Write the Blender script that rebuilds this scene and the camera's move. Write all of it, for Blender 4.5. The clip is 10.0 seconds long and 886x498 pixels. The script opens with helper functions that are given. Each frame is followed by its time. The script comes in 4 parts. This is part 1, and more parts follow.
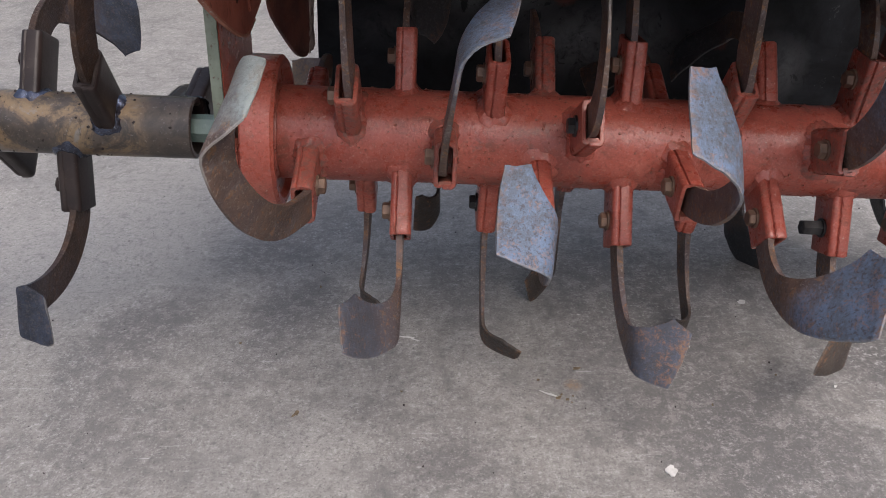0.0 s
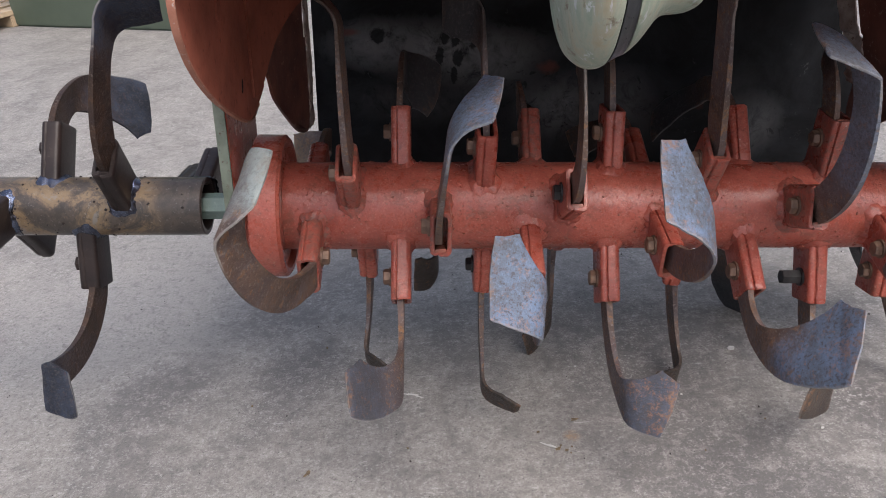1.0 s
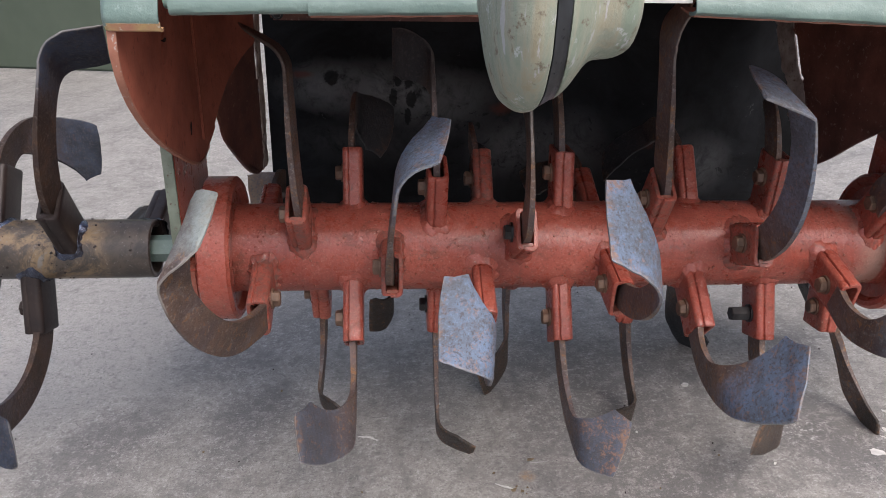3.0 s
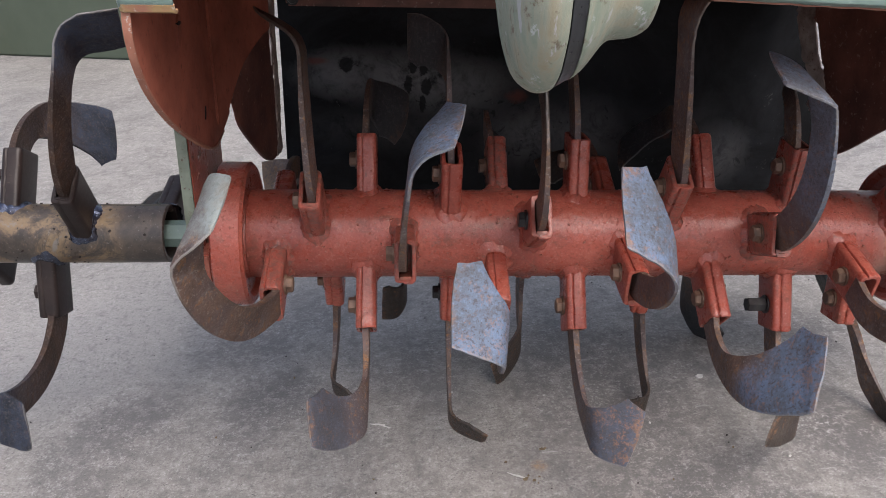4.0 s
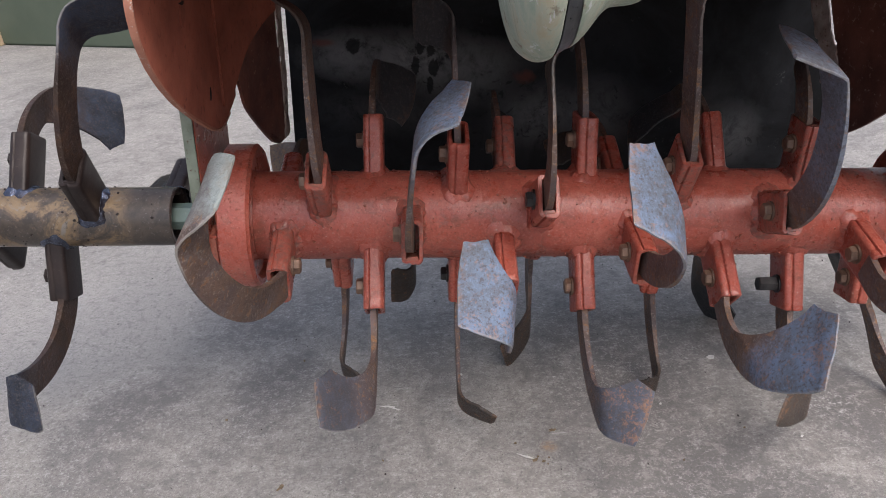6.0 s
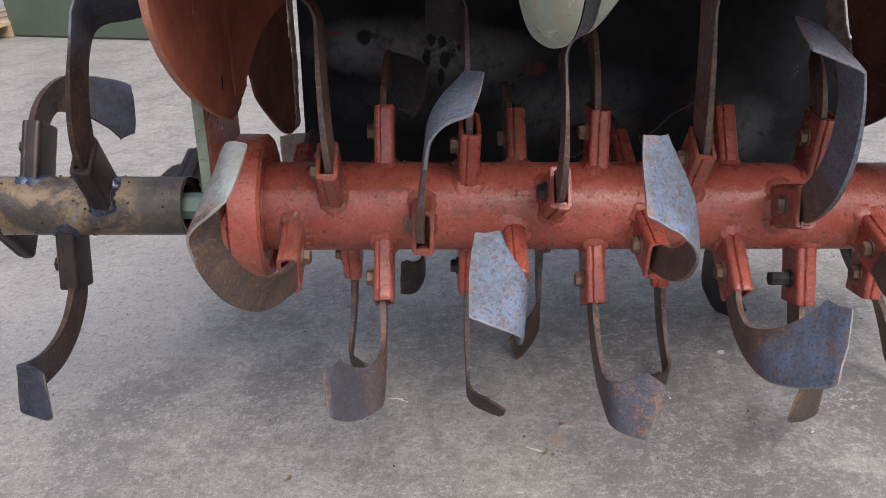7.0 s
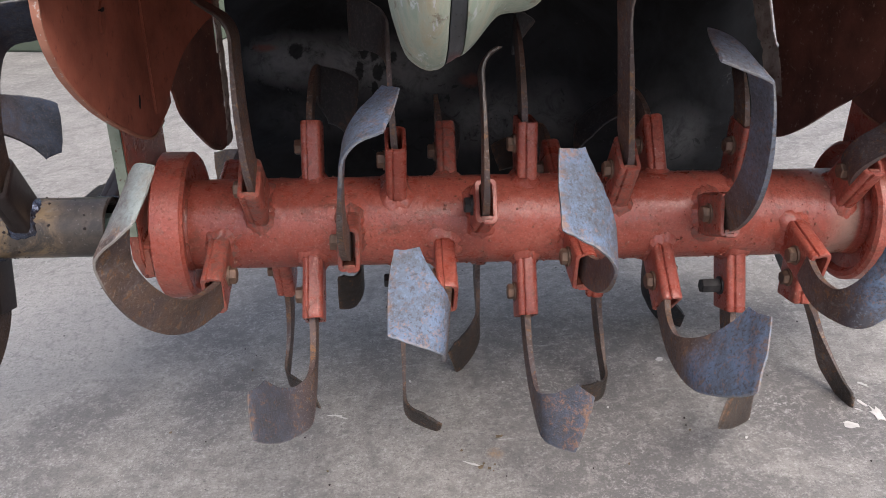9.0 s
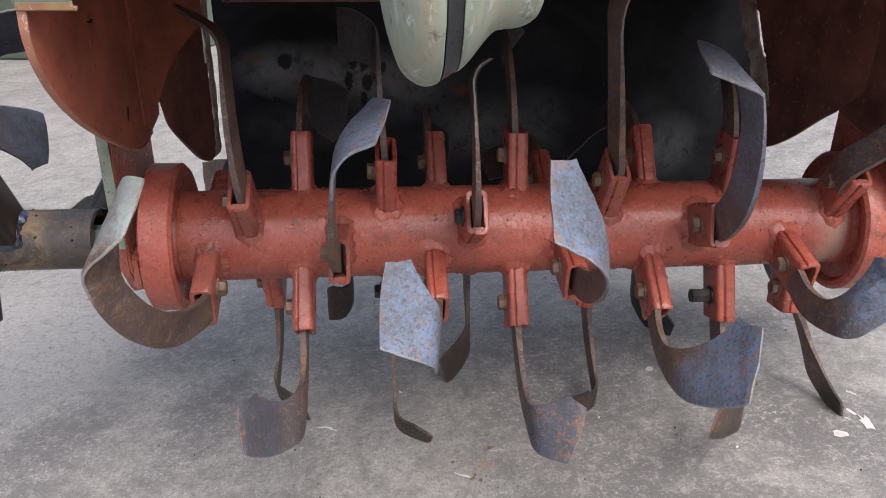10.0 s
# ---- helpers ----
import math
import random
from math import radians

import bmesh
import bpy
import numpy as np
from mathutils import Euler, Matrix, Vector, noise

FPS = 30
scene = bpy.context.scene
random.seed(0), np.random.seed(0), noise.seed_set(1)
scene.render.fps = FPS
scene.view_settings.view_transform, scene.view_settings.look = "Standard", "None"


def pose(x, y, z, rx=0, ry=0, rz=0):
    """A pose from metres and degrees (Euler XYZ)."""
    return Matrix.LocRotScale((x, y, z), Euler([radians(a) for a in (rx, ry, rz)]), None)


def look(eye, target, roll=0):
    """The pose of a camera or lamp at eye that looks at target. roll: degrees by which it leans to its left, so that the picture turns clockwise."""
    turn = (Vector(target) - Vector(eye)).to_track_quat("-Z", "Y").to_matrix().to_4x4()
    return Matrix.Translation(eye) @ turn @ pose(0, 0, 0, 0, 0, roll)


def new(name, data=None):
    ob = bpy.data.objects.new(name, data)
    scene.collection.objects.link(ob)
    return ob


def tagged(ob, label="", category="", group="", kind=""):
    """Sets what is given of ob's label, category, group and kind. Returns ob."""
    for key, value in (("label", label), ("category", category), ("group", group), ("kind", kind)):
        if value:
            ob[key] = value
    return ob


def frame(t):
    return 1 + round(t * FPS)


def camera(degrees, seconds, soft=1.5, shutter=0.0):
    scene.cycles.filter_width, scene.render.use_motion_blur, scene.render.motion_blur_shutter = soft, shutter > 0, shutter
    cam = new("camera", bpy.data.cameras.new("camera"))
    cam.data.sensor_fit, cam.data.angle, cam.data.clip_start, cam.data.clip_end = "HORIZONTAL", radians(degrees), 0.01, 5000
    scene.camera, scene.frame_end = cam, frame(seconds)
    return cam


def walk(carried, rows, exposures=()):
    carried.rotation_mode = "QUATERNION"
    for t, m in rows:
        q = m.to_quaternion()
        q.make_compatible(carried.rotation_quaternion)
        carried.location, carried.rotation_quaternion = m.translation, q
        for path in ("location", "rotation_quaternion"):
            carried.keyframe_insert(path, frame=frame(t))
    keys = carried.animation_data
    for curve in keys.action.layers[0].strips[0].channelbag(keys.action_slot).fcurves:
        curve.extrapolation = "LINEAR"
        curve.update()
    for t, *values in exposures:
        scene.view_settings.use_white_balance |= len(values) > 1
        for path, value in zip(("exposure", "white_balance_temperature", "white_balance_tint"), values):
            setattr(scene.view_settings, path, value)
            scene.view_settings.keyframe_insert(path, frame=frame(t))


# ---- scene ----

# ---- camera ----
cam = camera(57.0, 10.0, soft=0.55)
PATH = [
    (0, (0.0518, 0.0605, 0.5466), (0.0264, 0.7914, 0.1135), -2.90),
    (0.2, (0.0331, 0.0436, 0.5528), (-0.0035, 0.7763, 0.1234), -3.51),
    (0.5, (0.0324, 0.0322, 0.5764), (-0.0185, 0.7697, 0.1569), -3.96),
    (0.7, (0.0429, 0.0357, 0.5832), (-0.0068, 0.7832, 0.1815), -4.56),
    (1, (0.0591, 0.0295, 0.5854), (0.0332, 0.7828, 0.1926), -5.08),
    (1.5, (0.0712, 0.0211, 0.5839), (0.0778, 0.7837, 0.2084), -4.54),
    (2, (0.0729, 0.0296, 0.5905), (0.0907, 0.8001, 0.2320), -4.58),
    (3.5, (0.0731, 0.0305, 0.5820), (0.0787, 0.7996, 0.2202), -4.21),
    (4, (0.0729, 0.0317, 0.5798), (0.0701, 0.7989, 0.2139), -4.30),
    (4.5, (0.0719, 0.0324, 0.5788), (0.0614, 0.7987, 0.2111), -4.73),
    (5, (0.0738, 0.0296, 0.5721), (0.0583, 0.7950, 0.2027), -5.14),
    (5.5, (0.0799, 0.0307, 0.5731), (0.0638, 0.7943, 0.2001), -5.30),
    (7, (0.0745, 0.0325, 0.5675), (0.0491, 0.7925, 0.1875), -4.98),
    (7.5, (0.0781, 0.0304, 0.5723), (0.0500, 0.7901, 0.1921), -5.14),
    (8, (0.0872, 0.0297, 0.5733), (0.0602, 0.7897, 0.1936), -5.54),
    (8.5, (0.0964, 0.0393, 0.5675), (0.0789, 0.8004, 0.1894), -5.56),
    (9, (0.1149, 0.0402, 0.5694), (0.1204, 0.8021, 0.1926), -5.27),
    (9.5, (0.1135, 0.0426, 0.5735), (0.1339, 0.8053, 0.1988), -4.96),
    (10, (0.1114, 0.0440, 0.5727), (0.1314, 0.8081, 0.2010), -4.97),
]
walk(cam, [(t, look(eye, target, roll)) for t, eye, target, roll in PATH],
     [(0, 0.49, 6520, 14), (0.5, 0.58, 6520, 14), (1.5, 0.68, 6520, 14), (5, 0.71, 6520, 14), (7, 0.71, 6520, 14), (8.5, 0.75, 6520, 14), (9.5, 0.87, 6520, 13), (10, 0.89, 6520, 13)])

# ---- world, sun and exposure ----
world = bpy.data.worlds.new("overcast_sky")
scene.world = world
world.use_nodes = True
wn = world.node_tree
sky = wn.nodes.new("ShaderNodeTexSky")
sky.sky_type = "NISHITA"
sky.sun_disc = False
sky.sun_elevation = radians(58)
sky.sun_rotation = radians(144)
sky.dust_density = 4.0
sky.ozone_density = 1.0
grey = wn.nodes.new("ShaderNodeHueSaturation")
grey.inputs["Saturation"].default_value = 0.7
wn.links.new(sky.outputs[0], grey.inputs["Color"])
wn.links.new(grey.outputs[0], wn.nodes["Background"].inputs[0])
wn.nodes["Background"].inputs[1].default_value = 0.15
sun = new("sun", bpy.data.lights.new("sun", "SUN"))
sun.data.energy = 1.5
sun.data.angle = radians(40)
sun.data.color = (1.0, 0.95, 0.88)
sun.matrix_world = look((1.4, -1.4, 3.0), (0, 0.5, 0))

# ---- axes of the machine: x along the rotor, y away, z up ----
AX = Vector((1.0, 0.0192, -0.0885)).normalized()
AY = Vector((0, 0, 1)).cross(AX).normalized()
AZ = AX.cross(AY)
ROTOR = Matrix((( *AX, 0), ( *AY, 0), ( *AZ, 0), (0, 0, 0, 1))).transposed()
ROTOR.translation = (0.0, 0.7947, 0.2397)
R_TUBE = 0.0445
R_EXT = 0.0295


# ---- materials ----
def material(name):
    m = bpy.data.materials.new(name)
    m.use_nodes = True
    return m, m.node_tree, m.node_tree.nodes["Principled BSDF"]


def nd(t, kind, **values):
    n = t.nodes.new(kind)
    for k, v in values.items():
        n.inputs[k].default_value = v
    return n


def coords(t, scale=(1, 1, 1), shift=True):
    c = t.nodes.new("ShaderNodeTexCoord")
    mp = nd(t, "ShaderNodeMapping", Scale=scale)
    t.links.new(c.outputs["Object"], mp.inputs["Vector"])
    if shift:
        info = t.nodes.new("ShaderNodeObjectInfo")
        mul = t.nodes.new("ShaderNodeVectorMath")
        mul.operation = "SCALE"
        mul.inputs[0].default_value = (13.7, 7.1, 9.3)
        t.links.new(info.outputs["Random"], mul.inputs["Scale"])
        t.links.new(mul.outputs[0], mp.inputs["Location"])
    return mp.outputs[0]


def tex(t, vec, scale, detail=6.0, rough=0.6, distort=0.0):
    n = nd(t, "ShaderNodeTexNoise", Scale=scale, Detail=detail, Roughness=rough, Distortion=distort)
    t.links.new(vec, n.inputs["Vector"])
    return n.outputs["Fac"]


def cells(t, vec, scale, feature="F1"):
    n = nd(t, "ShaderNodeTexVoronoi", Scale=scale)
    n.feature = feature
    t.links.new(vec, n.inputs["Vector"])
    return n.outputs["Distance"]


def ramp(t, fac, lo, hi):
    n = nd(t, "ShaderNodeMapRange")
    n.inputs["From Min"].default_value, n.inputs["From Max"].default_value = lo, hi
    t.links.new(fac, n.inputs["Value"])
    return n.outputs[0]


def mixed(t, fac, a, b):
    n = t.nodes.new("ShaderNodeMix")
    n.data_type = "RGBA"
    for socket, v in ((n.inputs[0], fac), (n.inputs[6], a), (n.inputs[7], b)):
        if hasattr(v, "is_linked"):
            t.links.new(v, socket)
        else:
            socket.default_value = v if isinstance(v, float) else (*v, 1)
    return n.outputs[2]


def calc(t, op, a, b):
    n = t.nodes.new("ShaderNodeMath")
    n.operation = op
    n.use_clamp = op in ("ADD", "MULTIPLY", "SUBTRACT")
    for socket, v in zip(n.inputs, (a, b)):
        if hasattr(v, "is_linked"):
            t.links.new(v, socket)
        else:
            socket.default_value = v
    return n.outputs[0]


def relief(t, bsdf, height, strength, distance):
    n = nd(t, "ShaderNodeBump", Strength=strength, Distance=distance)
    t.links.new(height, n.inputs["Height"])
    t.links.new(n.outputs[0], bsdf.inputs["Normal"])


def red_paint_material(name, dirt):
    """Brushed red oxide paint: runs, dust, dirt in the hollows, chips, a rubbed grey end; dirt: how far brown grime spreads."""
    m, t, b = material(name)
    v = coords(t)
    big, mid, fine, tiny = tex(t, v, 11, 6, 0.65), tex(t, v, 55, 8, 0.72), tex(t, v, 190, 5, 0.7), tex(t, v, 420, 4, 0.65)
    col = mixed(t, ramp(t, big, 0.36, 0.64), (0.268, 0.053, 0.036), (0.41, 0.098, 0.066))
    col = mixed(t, calc(t, "MULTIPLY", ramp(t, mid, 0.54, 0.62), 0.30), col, (0.47, 0.17, 0.125))
    col = mixed(t, calc(t, "MULTIPLY", ramp(t, tex(t, v, 26, 9, 0.75, 0.8), 0.54, 0.64), 0.75), col, (0.14, 0.048, 0.031))
    col = mixed(t, calc(t, "MULTIPLY", ramp(t, fine, 0.43, 0.39), 0.5), col, (0.18, 0.042, 0.028))
    col = mixed(t, calc(t, "MULTIPLY", ramp(t, fine, 0.655, 0.69), 0.7), col, (0.50, 0.27, 0.22))
    col = mixed(t, calc(t, "MULTIPLY", ramp(t, tiny, 0.58, 0.62), 0.35), col, (0.52, 0.24, 0.18))
    col = mixed(t, calc(t, "MULTIPLY", ramp(t, tiny, 0.42, 0.38), 0.5), col, (0.15, 0.040, 0.028))
    chips = calc(t, "MULTIPLY", ramp(t, cells(t, v, 95), 0.10, 0.05), ramp(t, mid, 0.50, 0.56))
    col = mixed(t, calc(t, "MULTIPLY", chips, 0.7), col, (0.48, 0.36, 0.30))
    grime = calc(t, "MULTIPLY", ramp(t, tex(t, v, 38, 8, 0.78, 1.5), 0.57 - dirt, 0.66 - dirt), ramp(t, fine, 0.40, 0.56))
    col = mixed(t, calc(t, "MULTIPLY", grime, 0.65), col, (0.105, 0.072, 0.060))
    geo = t.nodes.new("ShaderNodeNewGeometry")
    worn = calc(t, "MULTIPLY", ramp(t, calc(t, "ADD", geo.outputs["Pointiness"], calc(t, "SUBTRACT", calc(t, "MULTIPLY", mid, 0.12), 0.06)), 0.57, 0.64), 0.45)
    col = mixed(t, worn, col, (0.20, 0.095, 0.062))
    c = t.nodes.new("ShaderNodeTexCoord")
    sep = t.nodes.new("ShaderNodeSeparateXYZ")
    t.links.new(c.outputs["Object"], sep.inputs[0])
    rubbed = ramp(t, calc(t, "ADD", sep.outputs["X"], calc(t, "SUBTRACT", calc(t, "MULTIPLY", big, 0.16), 0.08)), 0.500, 0.525)
    rubbed = calc(t, "MULTIPLY", rubbed, ramp(t, sep.outputs["X"], 0.538, 0.534))
    col = mixed(t, calc(t, "MULTIPLY", rubbed, 0.6), col, (0.30, 0.235, 0.19))
    t.links.new(col, b.inputs["Base Color"])
    t.links.new(mixed(t, ramp(t, mid, 0.3, 0.7), (0.20,) * 3, (0.42,) * 3), b.inputs["Roughness"])
    height = calc(t, "ADD", calc(t, "MULTIPLY", mid, 0.75), calc(t, "ADD", calc(t, "MULTIPLY", fine, 0.2), calc(t, "MULTIPLY", tiny, 0.05)))
    drips = cells(t, coords(t, scale=(1.0, 0.6, 0.6)), 150)
    height = calc(t, "SUBTRACT", height, calc(t, "MULTIPLY", calc(t, "MULTIPLY", drips, ramp(t, big, 0.40, 0.60)), 0.5))
    pimples = calc(t, "MULTIPLY", ramp(t, cells(t, v, 240), 0.30, 0.12), ramp(t, mid, 0.50, 0.58))
    relief(t, b, calc(t, "ADD", calc(t, "MULTIPLY", height, 0.75), calc(t, "MULTIPLY", pimples, 0.35)), 0.85, 0.0016)
    return m


def blade_material(name, low, high, rusty, specks, start=0.54, brown=1.0, mottle=1.0, bright=0.5):
    """Worn tine: brown rusted shank running into the plate, which soil has polished; rusty: how much rust the plate keeps."""
    m, t, b = material(name)
    v = coords(t)
    along = t.nodes.new("ShaderNodeAttribute")
    along.attribute_name = "along"
    n1, n2, n3 = tex(t, v, 26, 8, 0.72, 0.4), tex(t, v, 120, 6, 0.72, 0.5), tex(t, v, 330, 5, 0.7)
    pits = cells(t, v, 400)
    rust = mixed(t, ramp(t, n1, 0.38, 0.62), tuple(brown * x for x in (0.070, 0.047, 0.038)), tuple(brown * x for x in (0.170, 0.102, 0.074)))
    rust = mixed(t, calc(t, "MULTIPLY", ramp(t, tex(t, v, 13, 6, 0.65, 0.6), 0.46, 0.58), 0.6), rust, tuple(brown * x for x in (0.088, 0.070, 0.078)))
    rust = mixed(t, calc(t, "MULTIPLY", ramp(t, tex(t, v, 60, 6, 0.7, 0.6), 0.54, 0.60), 0.5 * min(brown, 1.0) ** 2), rust, (0.150, 0.142, 0.150))
    rust = mixed(t, calc(t, "MULTIPLY", ramp(t, n2, 0.56, 0.61), 0.55 * min(brown, 1.0) ** 2), rust, (0.31, 0.145, 0.045))
    rust = mixed(t, calc(t, "MULTIPLY", ramp(t, n2, 0.44, 0.39), 0.45), rust, tuple(brown * x for x in (0.040, 0.028, 0.024)))
    rust = mixed(t, calc(t, "MULTIPLY", ramp(t, n3, 0.57, 0.62), 0.55 * min(brown, 1.0)), rust, (0.27, 0.235, 0.21))
    steel = mixed(t, ramp(t, n1, 0.40, 0.60), low, high)
    steel = mixed(t, calc(t, "MULTIPLY", ramp(t, n2, 0.52, 0.58), 0.36 * mottle), steel, tuple(0.45 * x + 0.02 for x in low))
    steel = mixed(t, calc(t, "MULTIPLY", ramp(t, n3, 0.56, 0.60), min(1.0, specks * 1.3)), steel, tuple(min(1.0, 1.22 * x) for x in high))
    steel = mixed(t, calc(t, "MULTIPLY", ramp(t, n3, 0.45, 0.41), 0.75 * mottle), steel, (0.060, 0.056, 0.060))
    steel = mixed(t, calc(t, "MULTIPLY", ramp(t, pits, 0.20, 0.10), 0.1 * mottle), steel, (0.08, 0.066, 0.062))
    scale_marks = calc(t, "MULTIPLY", ramp(t, tex(t, v, 95, 9, 0.85, 1.6), 0.56, 0.60), ramp(t, n3, 0.42, 0.54))
    steel = mixed(t, calc(t, "MULTIPLY", scale_marks, 0.55 * mottle), steel, tuple(0.55 * x + y for x, y in zip(low, (0.075, 0.040, 0.030))))
    patch = ramp(t, calc(t, "ADD", calc(t, "MULTIPLY", n1, 0.42), calc(t, "MULTIPLY", n2, 0.68)), 0.575 - rusty, 0.63 - rusty)
    steel = mixed(t, calc(t, "MULTIPLY", calc(t, "MULTIPLY", patch, ramp(t, n3, 0.42, 0.56)), 0.5), steel, mixed(t, ramp(t, n3, 0.45, 0.58), (0.13, 0.075, 0.055), (0.27, 0.13, 0.06)))
    tip = ramp(t, calc(t, "ADD", along.outputs["Fac"], calc(t, "SUBTRACT", calc(t, "MULTIPLY", n1, 0.5), 0.25)), 0.94, 1.04)
    steel = mixed(t, calc(t, "MULTIPLY", calc(t, "MULTIPLY", tip, 0.7 * min(brown, 1.0) ** 3), ramp(t, n2, 0.45, 0.55)), steel, (0.25, 0.125, 0.060))
    mask = ramp(t, calc(t, "ADD", along.outputs["Fac"], calc(t, "SUBTRACT", calc(t, "MULTIPLY", n1, 0.7), 0.35)), start, start + 0.2)
    col = mixed(t, mask, rust, steel)
    rim = ramp(t, calc(t, "ADD", along.outputs["Fac"], calc(t, "SUBTRACT", calc(t, "MULTIPLY", n2, 0.05), 0.027)), 0.9955, 0.999)
    col = mixed(t, calc(t, "MULTIPLY", rim, 0.18), col, (0.38, 0.36, 0.33))
    cutting = t.nodes.new("ShaderNodeAttribute")
    cutting.attribute_name = "edge"
    col = mixed(t, calc(t, "MULTIPLY", ramp(t, calc(t, "ADD", cutting.outputs["Fac"], calc(t, "MULTIPLY", calc(t, "SUBTRACT", n2, 0.5), 2.2)), 0.62, 0.98), bright), col, (0.42, 0.40, 0.37))
    t.links.new(col, b.inputs["Base Color"])
    b.inputs["Metallic"].default_value = 0.12
    b.inputs["Specular IOR Level"].default_value = 0.22 if brown < 0.5 else 0.5
    t.links.new(mixed(t, n2, (0.36,) * 3, (0.72,) * 3), b.inputs["Roughness"])
    relief(t, b, calc(t, "ADD", calc(t, "MULTIPLY", n2, 0.4), calc(t, "ADD", calc(t, "MULTIPLY", n3, 0.4), calc(t, "MULTIPLY", ramp(t, pits, 0.10, 0.30), 0.12))), 1.0, 0.0018)
    return m


def plain_material(name, dark, light, scale, rough=(0.5, 0.8), metal=0.0, bump=0.4, depth=0.001, spot=None, gloss=0.5):
    m, t, b = material(name)
    v = coords(t)
    n1, n2 = tex(t, v, scale, 6, 0.62), tex(t, v, scale * 7, 5, 0.65)
    col = mixed(t, ramp(t, n1, 0.35, 0.65), dark, light)
    if spot:
        col = mixed(t, ramp(t, n2, 0.60, 0.70), col, spot)
    t.links.new(col, b.inputs["Base Color"])
    b.inputs["Metallic"].default_value = metal
    t.links.new(mixed(t, n2, (rough[0],) * 3, (rough[1],) * 3), b.inputs["Roughness"])
    relief(t, b, calc(t, "ADD", calc(t, "MULTIPLY", n1, 0.5), calc(t, "MULTIPLY", n2, 0.5)), bump, depth)
    b.inputs["Specular IOR Level"].default_value = gloss
    return m


# floor marks: place, size (and strength); some stand for shade or light
STAINS_AND_SHADE = ((-0.325, 0.82, 0.11, 0.8), (-0.22, 0.985, 0.09, 0.6), (-0.16, 0.86, 0.08, 0.7), (0.24, 0.78, 0.13, 0.7), (0.42, 0.82, 0.10, 0.5), (0.33, 0.60, 0.14, 0.6), (0.60, 0.62, 0.14, 0.6), (0.02, 0.60, 0.09, 0.5), (0.53, 0.92, 0.07, 0.6), (0.50, 0.72, 0.14, 0.85), (0.20, 0.92, 0.10, 0.5), (0.27, 0.86, 0.14, 0.75), (0.30, 0.66, 0.16, 0.6))
LIT_PATCHES = ((-0.48, 1.05, 0.34, 0.8), (-0.62, 0.70, 0.22, 0.75), (-0.25, 1.45, 0.42, 0.7), (-0.12, 0.60, 0.13, 0.4))
POWDER = ((0.462, 0.742, 0.045), (0.425, 0.735, 0.03), (-0.012, 0.786, 0.02), (0.352, 0.862, 0.02))
RUST_SPOTS = ((0.154, 0.703, 0.012),)


